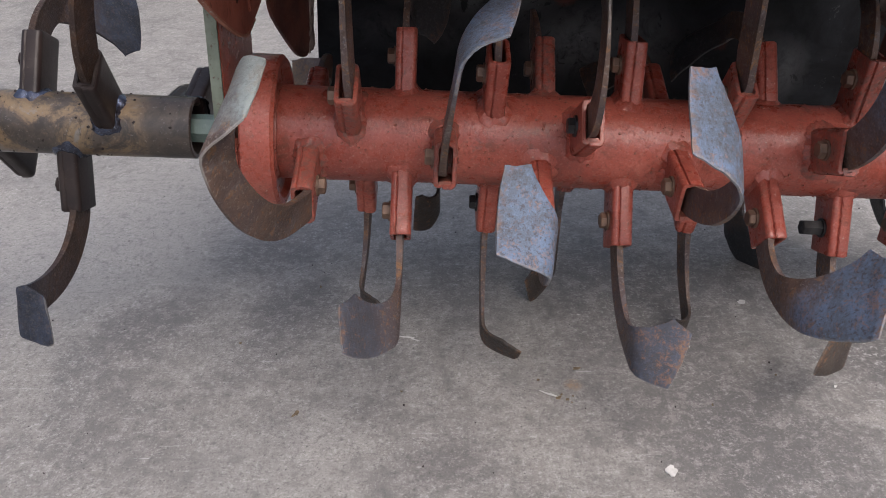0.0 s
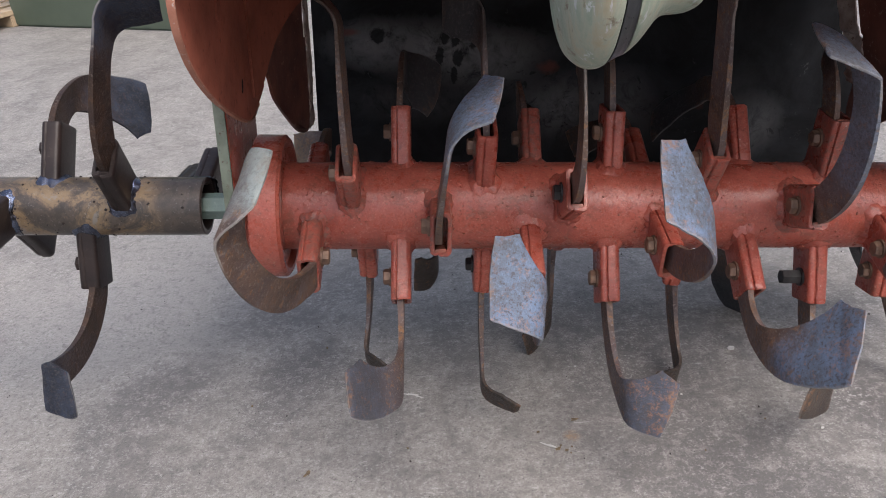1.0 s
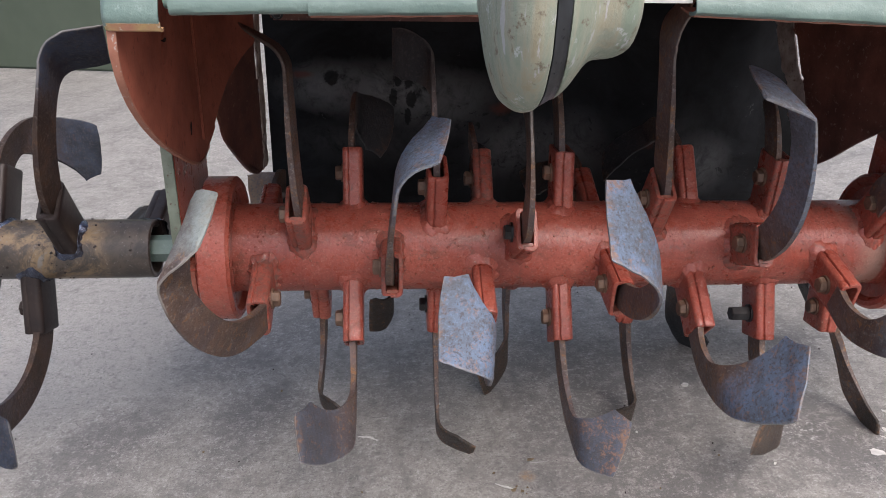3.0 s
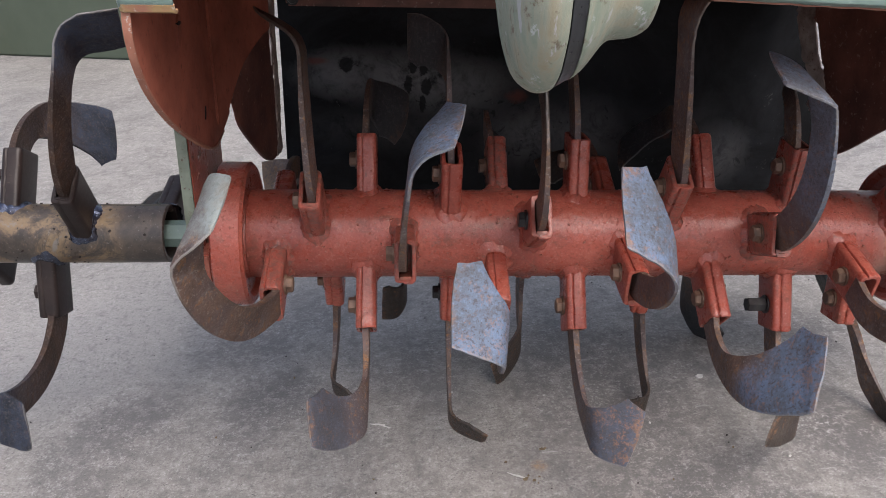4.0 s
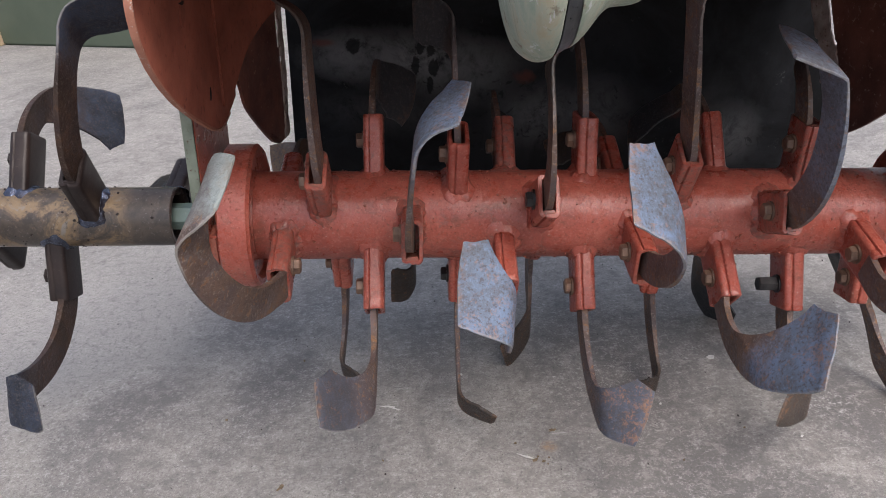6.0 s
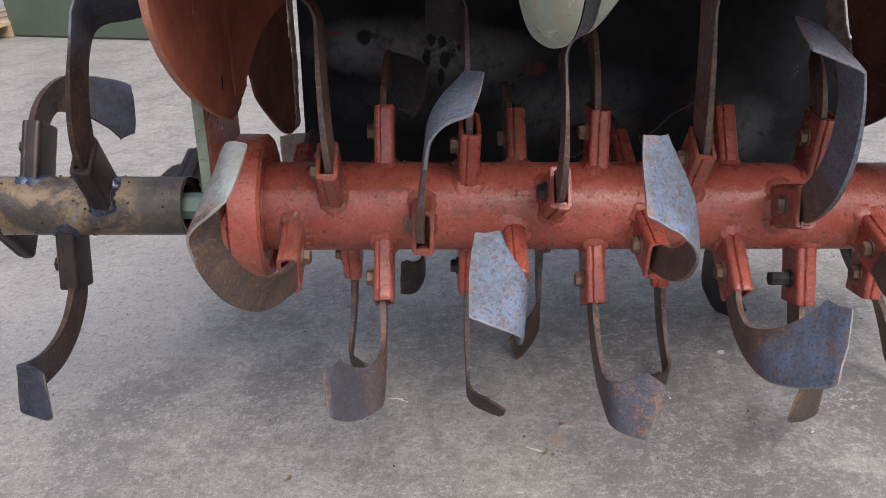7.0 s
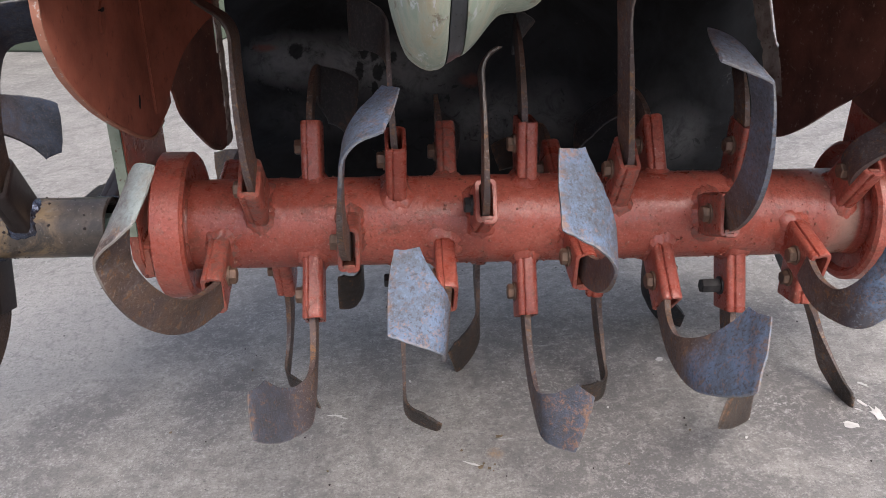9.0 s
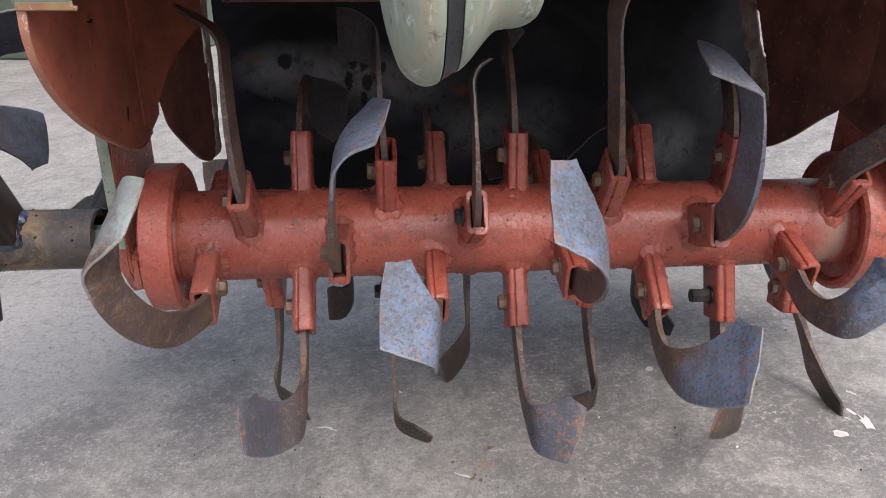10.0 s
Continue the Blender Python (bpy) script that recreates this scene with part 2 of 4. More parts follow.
def concrete_material():
    """Power-floated concrete gone dull: grey mottle, fine grain and pits, oil stains, painted shade and light, white
    powder, scuffs.
    """
    m, t, b = material("worn_concrete")
    v = coords(t, shift=False)
    n0, n1, n2 = tex(t, v, 5.0, 6, 0.62, 0.8), tex(t, v, 15, 8, 0.68, 0.8), tex(t, v, 60, 7, 0.75, 0.4)
    n3, n4 = tex(t, v, 170, 6, 0.78), tex(t, v, 400, 4, 0.7)
    pits, lumps = cells(t, v, 150), cells(t, v, 55)

    def blob(x, y, size):
        d = t.nodes.new("ShaderNodeVectorMath")
        d.operation = "DISTANCE"
        c = t.nodes.new("ShaderNodeTexCoord")
        t.links.new(c.outputs["Object"], d.inputs[0])
        d.inputs[1].default_value = (x, y, 0)
        return ramp(t, calc(t, "ADD", d.outputs["Value"], calc(t, "MULTIPLY", calc(t, "SUBTRACT", n1, 0.30), size)), size * 1.05, size * 0.45)

    col = mixed(t, ramp(t, n1, 0.36, 0.64), (0.183, 0.175, 0.166), (0.286, 0.274, 0.256))
    col = mixed(t, calc(t, "MULTIPLY", ramp(t, n0, 0.50, 0.60), 0.6), col, (0.152, 0.146, 0.141))
    # Brighter light on the left floor, put into the colour as pale patches.
    for x, y, size, amount in LIT_PATCHES:
        col = mixed(t, calc(t, "MULTIPLY", blob(x, y, size), amount), col, (0.338, 0.327, 0.310))
    # Stains, plus shade under and right of the rotor painted as dark patches.
    for x, y, size, amount in STAINS_AND_SHADE:
        col = mixed(t, calc(t, "MULTIPLY", blob(x, y, size), amount), col, (0.128, 0.123, 0.121))
    col = mixed(t, calc(t, "MULTIPLY", ramp(t, n2, 0.52, 0.60), 0.5), col, (0.319, 0.307, 0.290))
    col = mixed(t, calc(t, "MULTIPLY", ramp(t, n2, 0.47, 0.39), 0.42), col, (0.125, 0.122, 0.122))
    col = mixed(t, calc(t, "MULTIPLY", calc(t, "MULTIPLY", ramp(t, n3, 0.545, 0.60), ramp(t, n1, 0.40, 0.56)), 0.6), col, (0.44, 0.43, 0.42))
    col = mixed(t, calc(t, "MULTIPLY", ramp(t, n3, 0.45, 0.40), 0.5), col, (0.095, 0.094, 0.095))
    col = mixed(t, calc(t, "MULTIPLY", ramp(t, n4, 0.43, 0.38), 0.5), col, (0.085, 0.083, 0.082))
    col = mixed(t, calc(t, "MULTIPLY", calc(t, "MULTIPLY", ramp(t, n4, 0.57, 0.61), ramp(t, n2, 0.42, 0.52)), 0.45), col, (0.44, 0.43, 0.42))
    col = mixed(t, calc(t, "MULTIPLY", calc(t, "MULTIPLY", ramp(t, pits, 0.16, 0.06), ramp(t, n2, 0.50, 0.56)), 0.85), col, (0.05, 0.05, 0.05))
    for x, y, size in POWDER:
        col = mixed(t, calc(t, "MULTIPLY", blob(x, y, size), calc(t, "MULTIPLY", ramp(t, n3, 0.54, 0.60), 0.5)), col, (0.55, 0.54, 0.53))
    for x, y, size in RUST_SPOTS:
        col = mixed(t, calc(t, "MULTIPLY", blob(x, y, size), calc(t, "MULTIPLY", ramp(t, n2, 0.44, 0.56), 0.6)), col, (0.32, 0.19, 0.09))
    for turn, amount, across, light in ((0.35, 0.55, 110.0, 0.50), (-0.55, 0.5, 130.0, 0.46), (1.3, 0.45, 120.0, 0.48), (0.9, 0.6, 150.0, 0.07), (-1.1, 0.6, 140.0, 0.08)):
        c = t.nodes.new("ShaderNodeTexCoord")
        mp = nd(t, "ShaderNodeMapping", Scale=(5.0, across, 1.0), Rotation=(0, 0, turn))
        t.links.new(c.outputs["Object"], mp.inputs["Vector"])
        streak = calc(t, "MULTIPLY", ramp(t, tex(t, mp.outputs[0], 2.4, 4, 0.6), 0.665, 0.71), ramp(t, n2, 0.46, 0.56))
        col = mixed(t, calc(t, "MULTIPLY", streak, amount), col, (light, light, light * 0.98))
    t.links.new(col, b.inputs["Base Color"])
    t.links.new(mixed(t, n1, (0.5,) * 3, (0.85,) * 3), b.inputs["Roughness"])
    height = calc(t, "ADD", calc(t, "MULTIPLY", n2, 0.45), calc(t, "ADD", calc(t, "MULTIPLY", n3, 0.35), calc(t, "MULTIPLY", lumps, 0.25)))
    relief(t, b, calc(t, "ADD", height, calc(t, "MULTIPLY", n4, 0.2)), 1.0, 0.0026)
    return m


RED = red_paint_material("red_oxide_paint", 0.0)
DIRTY_RED = red_paint_material("grime_caked_red_paint", 0.16)
BLADE = blade_material("soil_polished_tine_steel", (0.086, 0.103, 0.132), (0.120, 0.172, 0.262), 0.016, 0.42, bright=0.24)
SHANK_BLADE = blade_material("tine_steel_polished_to_the_shank", (0.085, 0.090, 0.105), (0.130, 0.155, 0.205), 0.0, 0.45, 0.22, bright=0.2)
DULL_BLADE = blade_material("dull_tine_steel", (0.044, 0.044, 0.054), (0.066, 0.077, 0.106), 0.020, 0.40, bright=0.3)
GREY_BLADE = blade_material("grey_green_tine_steel", (0.185, 0.210, 0.203), (0.235, 0.268, 0.258), -0.2, 0.15, 0.76, 0.78, 0.35)
RUST_BLADE = blade_material("rusty_tine_steel", (0.030, 0.023, 0.019), (0.060, 0.044, 0.034), -0.01, 0.15, bright=0.15)
DARK_BLADE = blade_material("dark_tine_steel", (0.014, 0.016, 0.022), (0.036, 0.045, 0.068), -0.2, 0.15, 0.54, 0.36, bright=0.3)
# Rear tines: shade behind the rotor is put into this darker steel.
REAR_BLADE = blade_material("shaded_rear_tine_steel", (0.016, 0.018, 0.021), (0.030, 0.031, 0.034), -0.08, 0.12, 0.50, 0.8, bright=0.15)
TAN_BLADE = blade_material("tan_rusted_tine_steel", (0.125, 0.082, 0.050), (0.190, 0.130, 0.082), -0.05, 0.25, 0.72, bright=0.2)
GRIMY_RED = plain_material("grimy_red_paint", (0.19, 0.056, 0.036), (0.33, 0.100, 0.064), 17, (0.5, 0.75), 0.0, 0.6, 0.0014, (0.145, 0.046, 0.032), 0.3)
# Darker brown; on the right side plate the hood's shade is put into it.
DARK_BROWN = plain_material("dark_brown_paint", (0.085, 0.034, 0.026), (0.200, 0.077, 0.055), 22, (0.35, 0.6), 0.0, 0.5, 0.0014, (0.30, 0.20, 0.165), 0.4)
CONCRETE = concrete_material()
BOLT = plain_material("dirty_bolt_steel", (0.10, 0.060, 0.045), (0.23, 0.145, 0.10), 60, (0.4, 0.65), 0.25, 0.3, 0.0006, (0.20, 0.12, 0.06))
BLACK_BOLT = plain_material("black_oxide_bolt", (0.018, 0.018, 0.02), (0.05, 0.05, 0.052), 60, (0.3, 0.5), 0.5, 0.3, 0.0006)


def burnt_material():
    """Bare pipe: dark mill scale, tan heat marks between the welds, scratches."""
    m, t, b = material("heat_burnt_steel")
    v = coords(t)
    n1, n2, n3 = tex(t, v, 13, 7, 0.7, 1.2), tex(t, v, 60, 8, 0.75, 0.4), tex(t, v, 300, 4, 0.7)
    c = t.nodes.new("ShaderNodeTexCoord")
    sep = t.nodes.new("ShaderNodeSeparateXYZ")
    t.links.new(c.outputs["Object"], sep.inputs[0])
    inner = ramp(t, calc(t, "ADD", calc(t, "MULTIPLY", sep.outputs["X"], -1.0), calc(t, "SUBTRACT", calc(t, "MULTIPLY", n1, 0.05), 0.025)), 0.243, 0.262)
    col = mixed(t, ramp(t, n2, 0.40, 0.62), (0.052, 0.045, 0.041), (0.090, 0.074, 0.062))
    col = mixed(t, calc(t, "MULTIPLY", calc(t, "MULTIPLY", ramp(t, n1, 0.46, 0.54), inner), ramp(t, n2, 0.34, 0.50)), col, (0.20, 0.142, 0.085))
    col = mixed(t, calc(t, "MULTIPLY", ramp(t, n1, 0.57, 0.63), inner), col, (0.19, 0.178, 0.165))
    col = mixed(t, calc(t, "MULTIPLY", ramp(t, n2, 0.58, 0.66), 0.8), col, (0.040, 0.030, 0.025))
    col = mixed(t, calc(t, "MULTIPLY", ramp(t, n3, 0.60, 0.70), 0.3), col, (0.36, 0.34, 0.31))
    t.links.new(col, b.inputs["Base Color"])
    b.inputs["Metallic"].default_value = 0.3
    t.links.new(mixed(t, n2, (0.22,) * 3, (0.48,) * 3), b.inputs["Roughness"])
    relief(t, b, calc(t, "ADD", calc(t, "MULTIPLY", n2, 0.6), calc(t, "MULTIPLY", n3, 0.4)), 0.35, 0.0007)
    return m


BURNT = burnt_material()

DARK_STEEL = plain_material("dark_brown_steel", (0.014, 0.010, 0.010), (0.030, 0.021, 0.019), 30, (0.28, 0.52), 0.1, 0.35, 0.0008, (0.052, 0.038, 0.032), 0.32)
WELD = plain_material("blued_weld", (0.030, 0.026, 0.028), (0.110, 0.135, 0.200), 75, (0.08, 0.30), 0.9, 0.7, 0.0020, (0.42, 0.44, 0.48))
SEAL = plain_material("oily_black_seal", (0.006, 0.007, 0.008), (0.030, 0.034, 0.040), 40, (0.18, 0.45), 0.0, 0.4, 0.0008, (0.012, 0.012, 0.014))
RUBBER = plain_material("black_rubber", (0.004, 0.004, 0.005), (0.026, 0.028, 0.032), 7, (0.6, 0.9), 0.0, 0.3, 0.0015, (0.045, 0.049, 0.055), 0.15)


# marks on the flap: place along and up, half sizes (and strength)
MUD_AND_SHEEN = ((0.030, 0.105, 0.120, 0.036, 1.0), (-0.045, 0.108, 0.050, 0.030, 0.8), (0.100, 0.075, 0.060, 0.030, 0.45), (0.195, 0.030, 0.060, 0.040, 0.65), (0.270, 0.030, 0.040, 0.050, 0.45), (0.440, 0.000, 0.050, 0.045, 0.7), (0.400, 0.050, 0.040, 0.040, 0.15), (0.000, 0.040, 0.090, 0.030, 0.3), (0.230, 0.020, 0.130, 0.060, 0.22), (0.130, 0.100, 0.060, 0.030, 0.3))
WIPES = ((-0.0376, 0.1189, 0.008, 0.009), (0.0444, 0.1212, 0.006, 0.008), (0.0375, 0.0989, 0.005, 0.012), (0.0556, 0.1173, 0.006, 0.007), (0.0586, 0.0970, 0.007, 0.012), (0.0559, 0.0770, 0.004, 0.012), (0.079, 0.117, 0.006, 0.008))
RED_RUBS = ((0.1728, 0.0829, 0.013, 0.008), (-0.0721, 0.1227, 0.014, 0.005), (0.36, 0.045, 0.012, 0.012))


def flap_material():
    """Black rubber with dried grey mud and its sheen painted along it, the mud wiped off in places, and red paint
    rubbed on.
    """
    m, t, b = material("muddy_black_rubber")
    v = coords(t)
    n1, n2, n3 = tex(t, v, 9, 7, 0.7, 0.8), tex(t, v, 45, 7, 0.75, 0.5), tex(t, v, 300, 4, 0.7)
    c = t.nodes.new("ShaderNodeTexCoord")

    def mark(x, z, across, high, ragged):
        off = t.nodes.new("ShaderNodeVectorMath")
        off.operation = "SUBTRACT"
        t.links.new(c.outputs["Object"], off.inputs[0])
        off.inputs[1].default_value = (x, 0, z)
        scaled = t.nodes.new("ShaderNodeVectorMath")
        scaled.operation = "MULTIPLY"
        t.links.new(off.outputs[0], scaled.inputs[0])
        scaled.inputs[1].default_value = (1 / across, 0, 1 / high)
        far = t.nodes.new("ShaderNodeVectorMath")
        far.operation = "LENGTH"
        t.links.new(scaled.outputs[0], far.inputs[0])
        wavy = t.nodes.new("ShaderNodeMath")
        wavy.operation = "MULTIPLY_ADD"
        t.links.new(calc(t, "SUBTRACT", n2, 0.0), wavy.inputs[0])
        wavy.inputs[1].default_value = ragged
        t.links.new(far.outputs["Value"], wavy.inputs[2])
        return wavy.outputs[0], 0.5 * ragged

    col = mixed(t, ramp(t, n1, 0.4, 0.6), (0.004, 0.0042, 0.005), (0.012, 0.013, 0.0155))
    # Grey mud, with the rubber's sheen put into the same patches.
    for x, z, across, high, amount in MUD_AND_SHEEN:
        d, mid = mark(x, z, across, high, 0.9)
        spread = calc(t, "MULTIPLY", ramp(t, d, 1.25 + mid, 0.25 + mid), calc(t, "MULTIPLY", ramp(t, n2, 0.30, 0.58), amount))
        col = mixed(t, spread, col, (0.135, 0.135, 0.138))
    col = mixed(t, calc(t, "MULTIPLY", ramp(t, tex(t, v, 28, 5, 0.6, 2.2), 0.62, 0.66), 0.7), col, (0.006, 0.006, 0.007))
    for x, z, across, high in WIPES:
        d, mid = mark(x, z, across, high, 2.6)
        col = mixed(t, calc(t, "MULTIPLY", ramp(t, d, 1.1 + mid, 0.8 + mid), 0.85), col, (0.005, 0.005, 0.006))
    for x, z, across, high in RED_RUBS:
        d, mid = mark(x, z, across, high, 2.0)
        col = mixed(t, calc(t, "MULTIPLY", ramp(t, d, 1.2 + mid, 0.4 + mid), 0.6), col, (0.11, 0.030, 0.020))
    col = mixed(t, calc(t, "MULTIPLY", calc(t, "MULTIPLY", ramp(t, n2, 0.62, 0.70), ramp(t, n3, 0.5, 0.6)), 0.5), col, (0.10, 0.10, 0.10))
    t.links.new(col, b.inputs["Base Color"])
    t.links.new(mixed(t, n2, (0.4,) * 3, (0.75,) * 3), b.inputs["Roughness"])
    b.inputs["Specular IOR Level"].default_value = 0.12
    relief(t, b, calc(t, "ADD", calc(t, "MULTIPLY", n2, 0.6), calc(t, "MULTIPLY", n3, 0.4)), 0.3, 0.001)
    return m


FLAP = flap_material()
PEEL = plain_material("peeling_flange_paint", (0.12, 0.070, 0.055), (0.46, 0.39, 0.35), 26, (0.6, 0.85), 0.0, 0.5, 0.001, (0.14, 0.07, 0.05))
GREEN = plain_material("faded_green_paint", (0.118, 0.178, 0.160), (0.160, 0.228, 0.206), 26, (0.25, 0.5), 0.0, 0.8, 0.0016, (0.185, 0.25, 0.228))
PALE_HUB = plain_material("pale_hub_paint", (0.36, 0.40, 0.38), (0.46, 0.50, 0.47), 30, (0.4, 0.7), 0.0, 0.4, 0.001, (0.25, 0.26, 0.24))
CHIPPED = plain_material("chipped_red_edge", (0.24, 0.095, 0.060), (0.34, 0.15, 0.10), 40, (0.5, 0.8), 0.0, 0.5, 0.001, (0.40, 0.38, 0.35))
YELLOWED = plain_material("yellowed_primer", (0.36, 0.17, 0.11), (0.42, 0.31, 0.13), 45, (0.5, 0.8), 0.0, 0.5, 0.001, (0.50, 0.44, 0.36))


def casting_material():
    """Pale green paint worn to yellowed primer in upright streaks."""
    m, t, b = material("worn_green_casting_paint")
    v = coords(t, scale=(1.0, 1.0, 0.16))
    n1, n2, n3 = tex(t, v, 55, 6, 0.7, 0.5), tex(t, coords(t), 90, 7, 0.7), tex(t, coords(t), 420, 3)
    col = mixed(t, ramp(t, n1, 0.42, 0.58), (0.180, 0.222, 0.172), (0.27, 0.275, 0.215))
    col = mixed(t, calc(t, "MULTIPLY", ramp(t, n1, 0.52, 0.62), 0.8), col, (0.245, 0.215, 0.140))
    col = mixed(t, ramp(t, n2, 0.60, 0.66), col, (0.13, 0.105, 0.075))
    col = mixed(t, ramp(t, n2, 0.40, 0.36), col, (0.37, 0.39, 0.38))
    col = mixed(t, calc(t, "MULTIPLY", ramp(t, tex(t, v, 120, 5, 0.7, 0.3), 0.60, 0.64), 0.8), col, (0.36, 0.36, 0.37))
    col = mixed(t, calc(t, "MULTIPLY", ramp(t, tex(t, v, 80, 5, 0.7, 0.8), 0.40, 0.35), 0.7), col, (0.145, 0.135, 0.085))
    t.links.new(col, b.inputs["Base Color"])
    t.links.new(mixed(t, n2, (0.35,) * 3, (0.62,) * 3), b.inputs["Roughness"])
    relief(t, b, calc(t, "ADD", calc(t, "MULTIPLY", n2, 0.6), calc(t, "MULTIPLY", n3, 0.4)), 0.6, 0.0014)
    return m


CAST = casting_material()

WORN_GREEN = plain_material("rubbed_green_paint", (0.11, 0.13, 0.095), (0.21, 0.24, 0.19), 30, (0.5, 0.8), 0.0, 0.4, 0.001, (0.09, 0.05, 0.035))
DARK_GREEN = plain_material("dark_green_panel_paint", (0.060, 0.080, 0.055), (0.080, 0.102, 0.072), 3, (0.45, 0.6), 0.0, 0.1, 0.001)
CHIP = plain_material("white_paint_chip", (0.42, 0.415, 0.40), (0.62, 0.61, 0.59), 80, (0.6, 0.9), 0.0, 0.3, 0.001)
LEAF = plain_material("dry_leaf", (0.10, 0.07, 0.04), (0.20, 0.15, 0.09), 120, (0.6, 0.9), 0.0, 0.3, 0.001)
WOOD = plain_material("pale_pallet_wood", (0.30, 0.22, 0.14), (0.43, 0.34, 0.23), 12, (0.6, 0.85), 0.0, 0.3, 0.001)


# ---- building helpers ----
def mesh_of(bm, name, mat, smooth=True):
    bmesh.ops.recalc_face_normals(bm, faces=bm.faces)
    me = bpy.data.meshes.new(name)
    bm.to_mesh(me)
    bm.free()
    me.materials.append(mat)
    if smooth:
        me.shade_smooth()
        me.set_sharp_from_angle(angle=radians(38))
    return me


def part(name, bm, mat, parent, label="", m=None):
    """One mesh under a thing or a part."""
    ob = new(name, mesh_of(bm, name, mat))
    ob.parent = parent
    if m is not None:
        ob.matrix_basis = m
    return tagged(ob, label)


def thing(name, m, label, category, group="", kind=""):
    ob = new(name)
    ob.empty_display_size = 0.05
    ob.matrix_basis = m
    return tagged(ob, label, category, group, kind)


def lathe(bm, profile, n=48, rough=0.0):
    """Turned shape round x from (x, radius) pairs."""
    rings = []
    for x, r in profile:
        ring = []
        for i in range(n):
            a = 2 * math.pi * i / n
            q = Vector((x, r * math.cos(a), r * math.sin(a)))
            if rough:
                q += noise.noise_vector(q * 60) * rough
            ring.append(bm.verts.new(q))
        rings.append(ring)
    for k in range(len(rings) - 1):
        for i in range(n):
            bm.faces.new((rings[k][i], rings[k][(i + 1) % n], rings[k + 1][(i + 1) % n], rings[k + 1][i]))
    return rings


def slab(bm, outline, depth_vec, bevel=0.0):
    """A plate from a closed outline of 3D points, thickened by depth_vec."""
    d = Vector(depth_vec)
    low = [bm.verts.new(p) for p in outline]
    high = [bm.verts.new(Vector(p) + d) for p in outline]
    bm.faces.new(low)
    bm.faces.new(high)
    n = len(low)
    for i in range(n):
        bm.faces.new((low[i], low[(i + 1) % n], high[(i + 1) % n], high[i]))
    if bevel:
        bmesh.ops.recalc_face_normals(bm, faces=bm.faces)
        edges = [e for e in bm.edges if len(e.link_faces) == 2 and e.calc_face_angle(0) > 0.7]
        bmesh.ops.bevel(bm, geom=edges, offset=bevel, segments=2, affect="EDGES", clamp_overlap=True)


def smooth_line(points, steps):
    """A soft curve through the points."""
    pts = [Vector(p) for p in points]
    out = []
    for i in range(len(pts) - 1):
        p0, p1, p2, p3 = pts[max(i - 1, 0)], pts[i], pts[i + 1], pts[min(i + 2, len(pts) - 1)]
        for k in range(steps):
            t = k / steps
            out.append(0.5 * ((2 * p1) + (p2 - p0) * t + (2 * p0 - 5 * p1 + 4 * p2 - p3) * t * t + (3 * p1 - p0 - 3 * p2 + p3) * t ** 3))
    out.append(pts[-1])
    return out


def sheet(bm, rows, thick):
    """A curved sheet of metal: rows of points, thickened by one value or by one for each point."""
    n, w = len(rows), len(rows[0])
    thick = thick if isinstance(thick, list) else [[thick] * w] * n
    norm = []
    for i in range(n):
        line = []
        for j in range(w):
            du = rows[min(i + 1, n - 1)][j] - rows[max(i - 1, 0)][j]
            dv = rows[i][min(j + 1, w - 1)] - rows[i][max(j - 1, 0)]
            line.append(du.cross(dv).normalized())
        norm.append(line)
    up = [[bm.verts.new(rows[i][j] + norm[i][j] * thick[i][j] / 2) for j in range(w)] for i in range(n)]
    lo = [[bm.verts.new(rows[i][j] - norm[i][j] * thick[i][j] / 2) for j in range(w)] for i in range(n)]
    for i in range(n - 1):
        for j in range(w - 1):
            bm.faces.new((up[i][j], up[i + 1][j], up[i + 1][j + 1], up[i][j + 1]))
            bm.faces.new((lo[i][j], lo[i][j + 1], lo[i + 1][j + 1], lo[i + 1][j]))
    rim = [(i, 0) for i in range(n)] + [(n - 1, j) for j in range(1, w)] + [(i, w - 1) for i in range(n - 2, -1, -1)] + [(0, j) for j in range(w - 2, 0, -1)]
    for k in range(len(rim)):
        (a, b), (c, d) = rim[k], rim[(k + 1) % len(rim)]
        bm.faces.new((up[a][b], lo[a][b], lo[c][d], up[c][d]))


def around(u, theta):
    """Axes on the rotor: local x out along the radius, y round it (front to top), z along the axis. 0 degrees: front, 90: down."""
    th = radians(theta)
    out = Vector((0, -math.cos(th), -math.sin(th)))
    tan = Vector((0, -math.sin(th), math.cos(th)))
    m = Matrix((( *out, 0), ( *tan, 0), (1, 0, 0, 0), (0, 0, 0, 1))).transposed()
    m.translation = (u, 0, 0)
    return m


def rounded_rect(hy, hz, r, n=4):
    pts = []
    for cy, cz, a0 in ((hy - r, hz - r, 0), (-hy + r, hz - r, 90), (-hy + r, -hz + r, 180), (hy - r, -hz + r, 270)):
        for k in range(n + 1):
            a = radians(a0 + 90 * k / n)
            pts.append((cy + r * math.cos(a), cz + r * math.sin(a)))
    return pts


def clamp_outline(hy, hz, seam):
    """Section of a tine clamp: a channel whose open side is closed by a narrower plate, with a groove at both seams."""
    right = rounded_rect(hy, hz, 0.0056)
    left = rounded_rect(hy - 0.0013, hz, 0.0040)
    groove = [(hy - 0.0002, seam), (hy - 0.0024, seam - 0.0007), (hy - 0.0014, seam - 0.0022)]
    return right[:10] + [(-y, z) for y, z in groove] + left[10:] + groove[::-1]


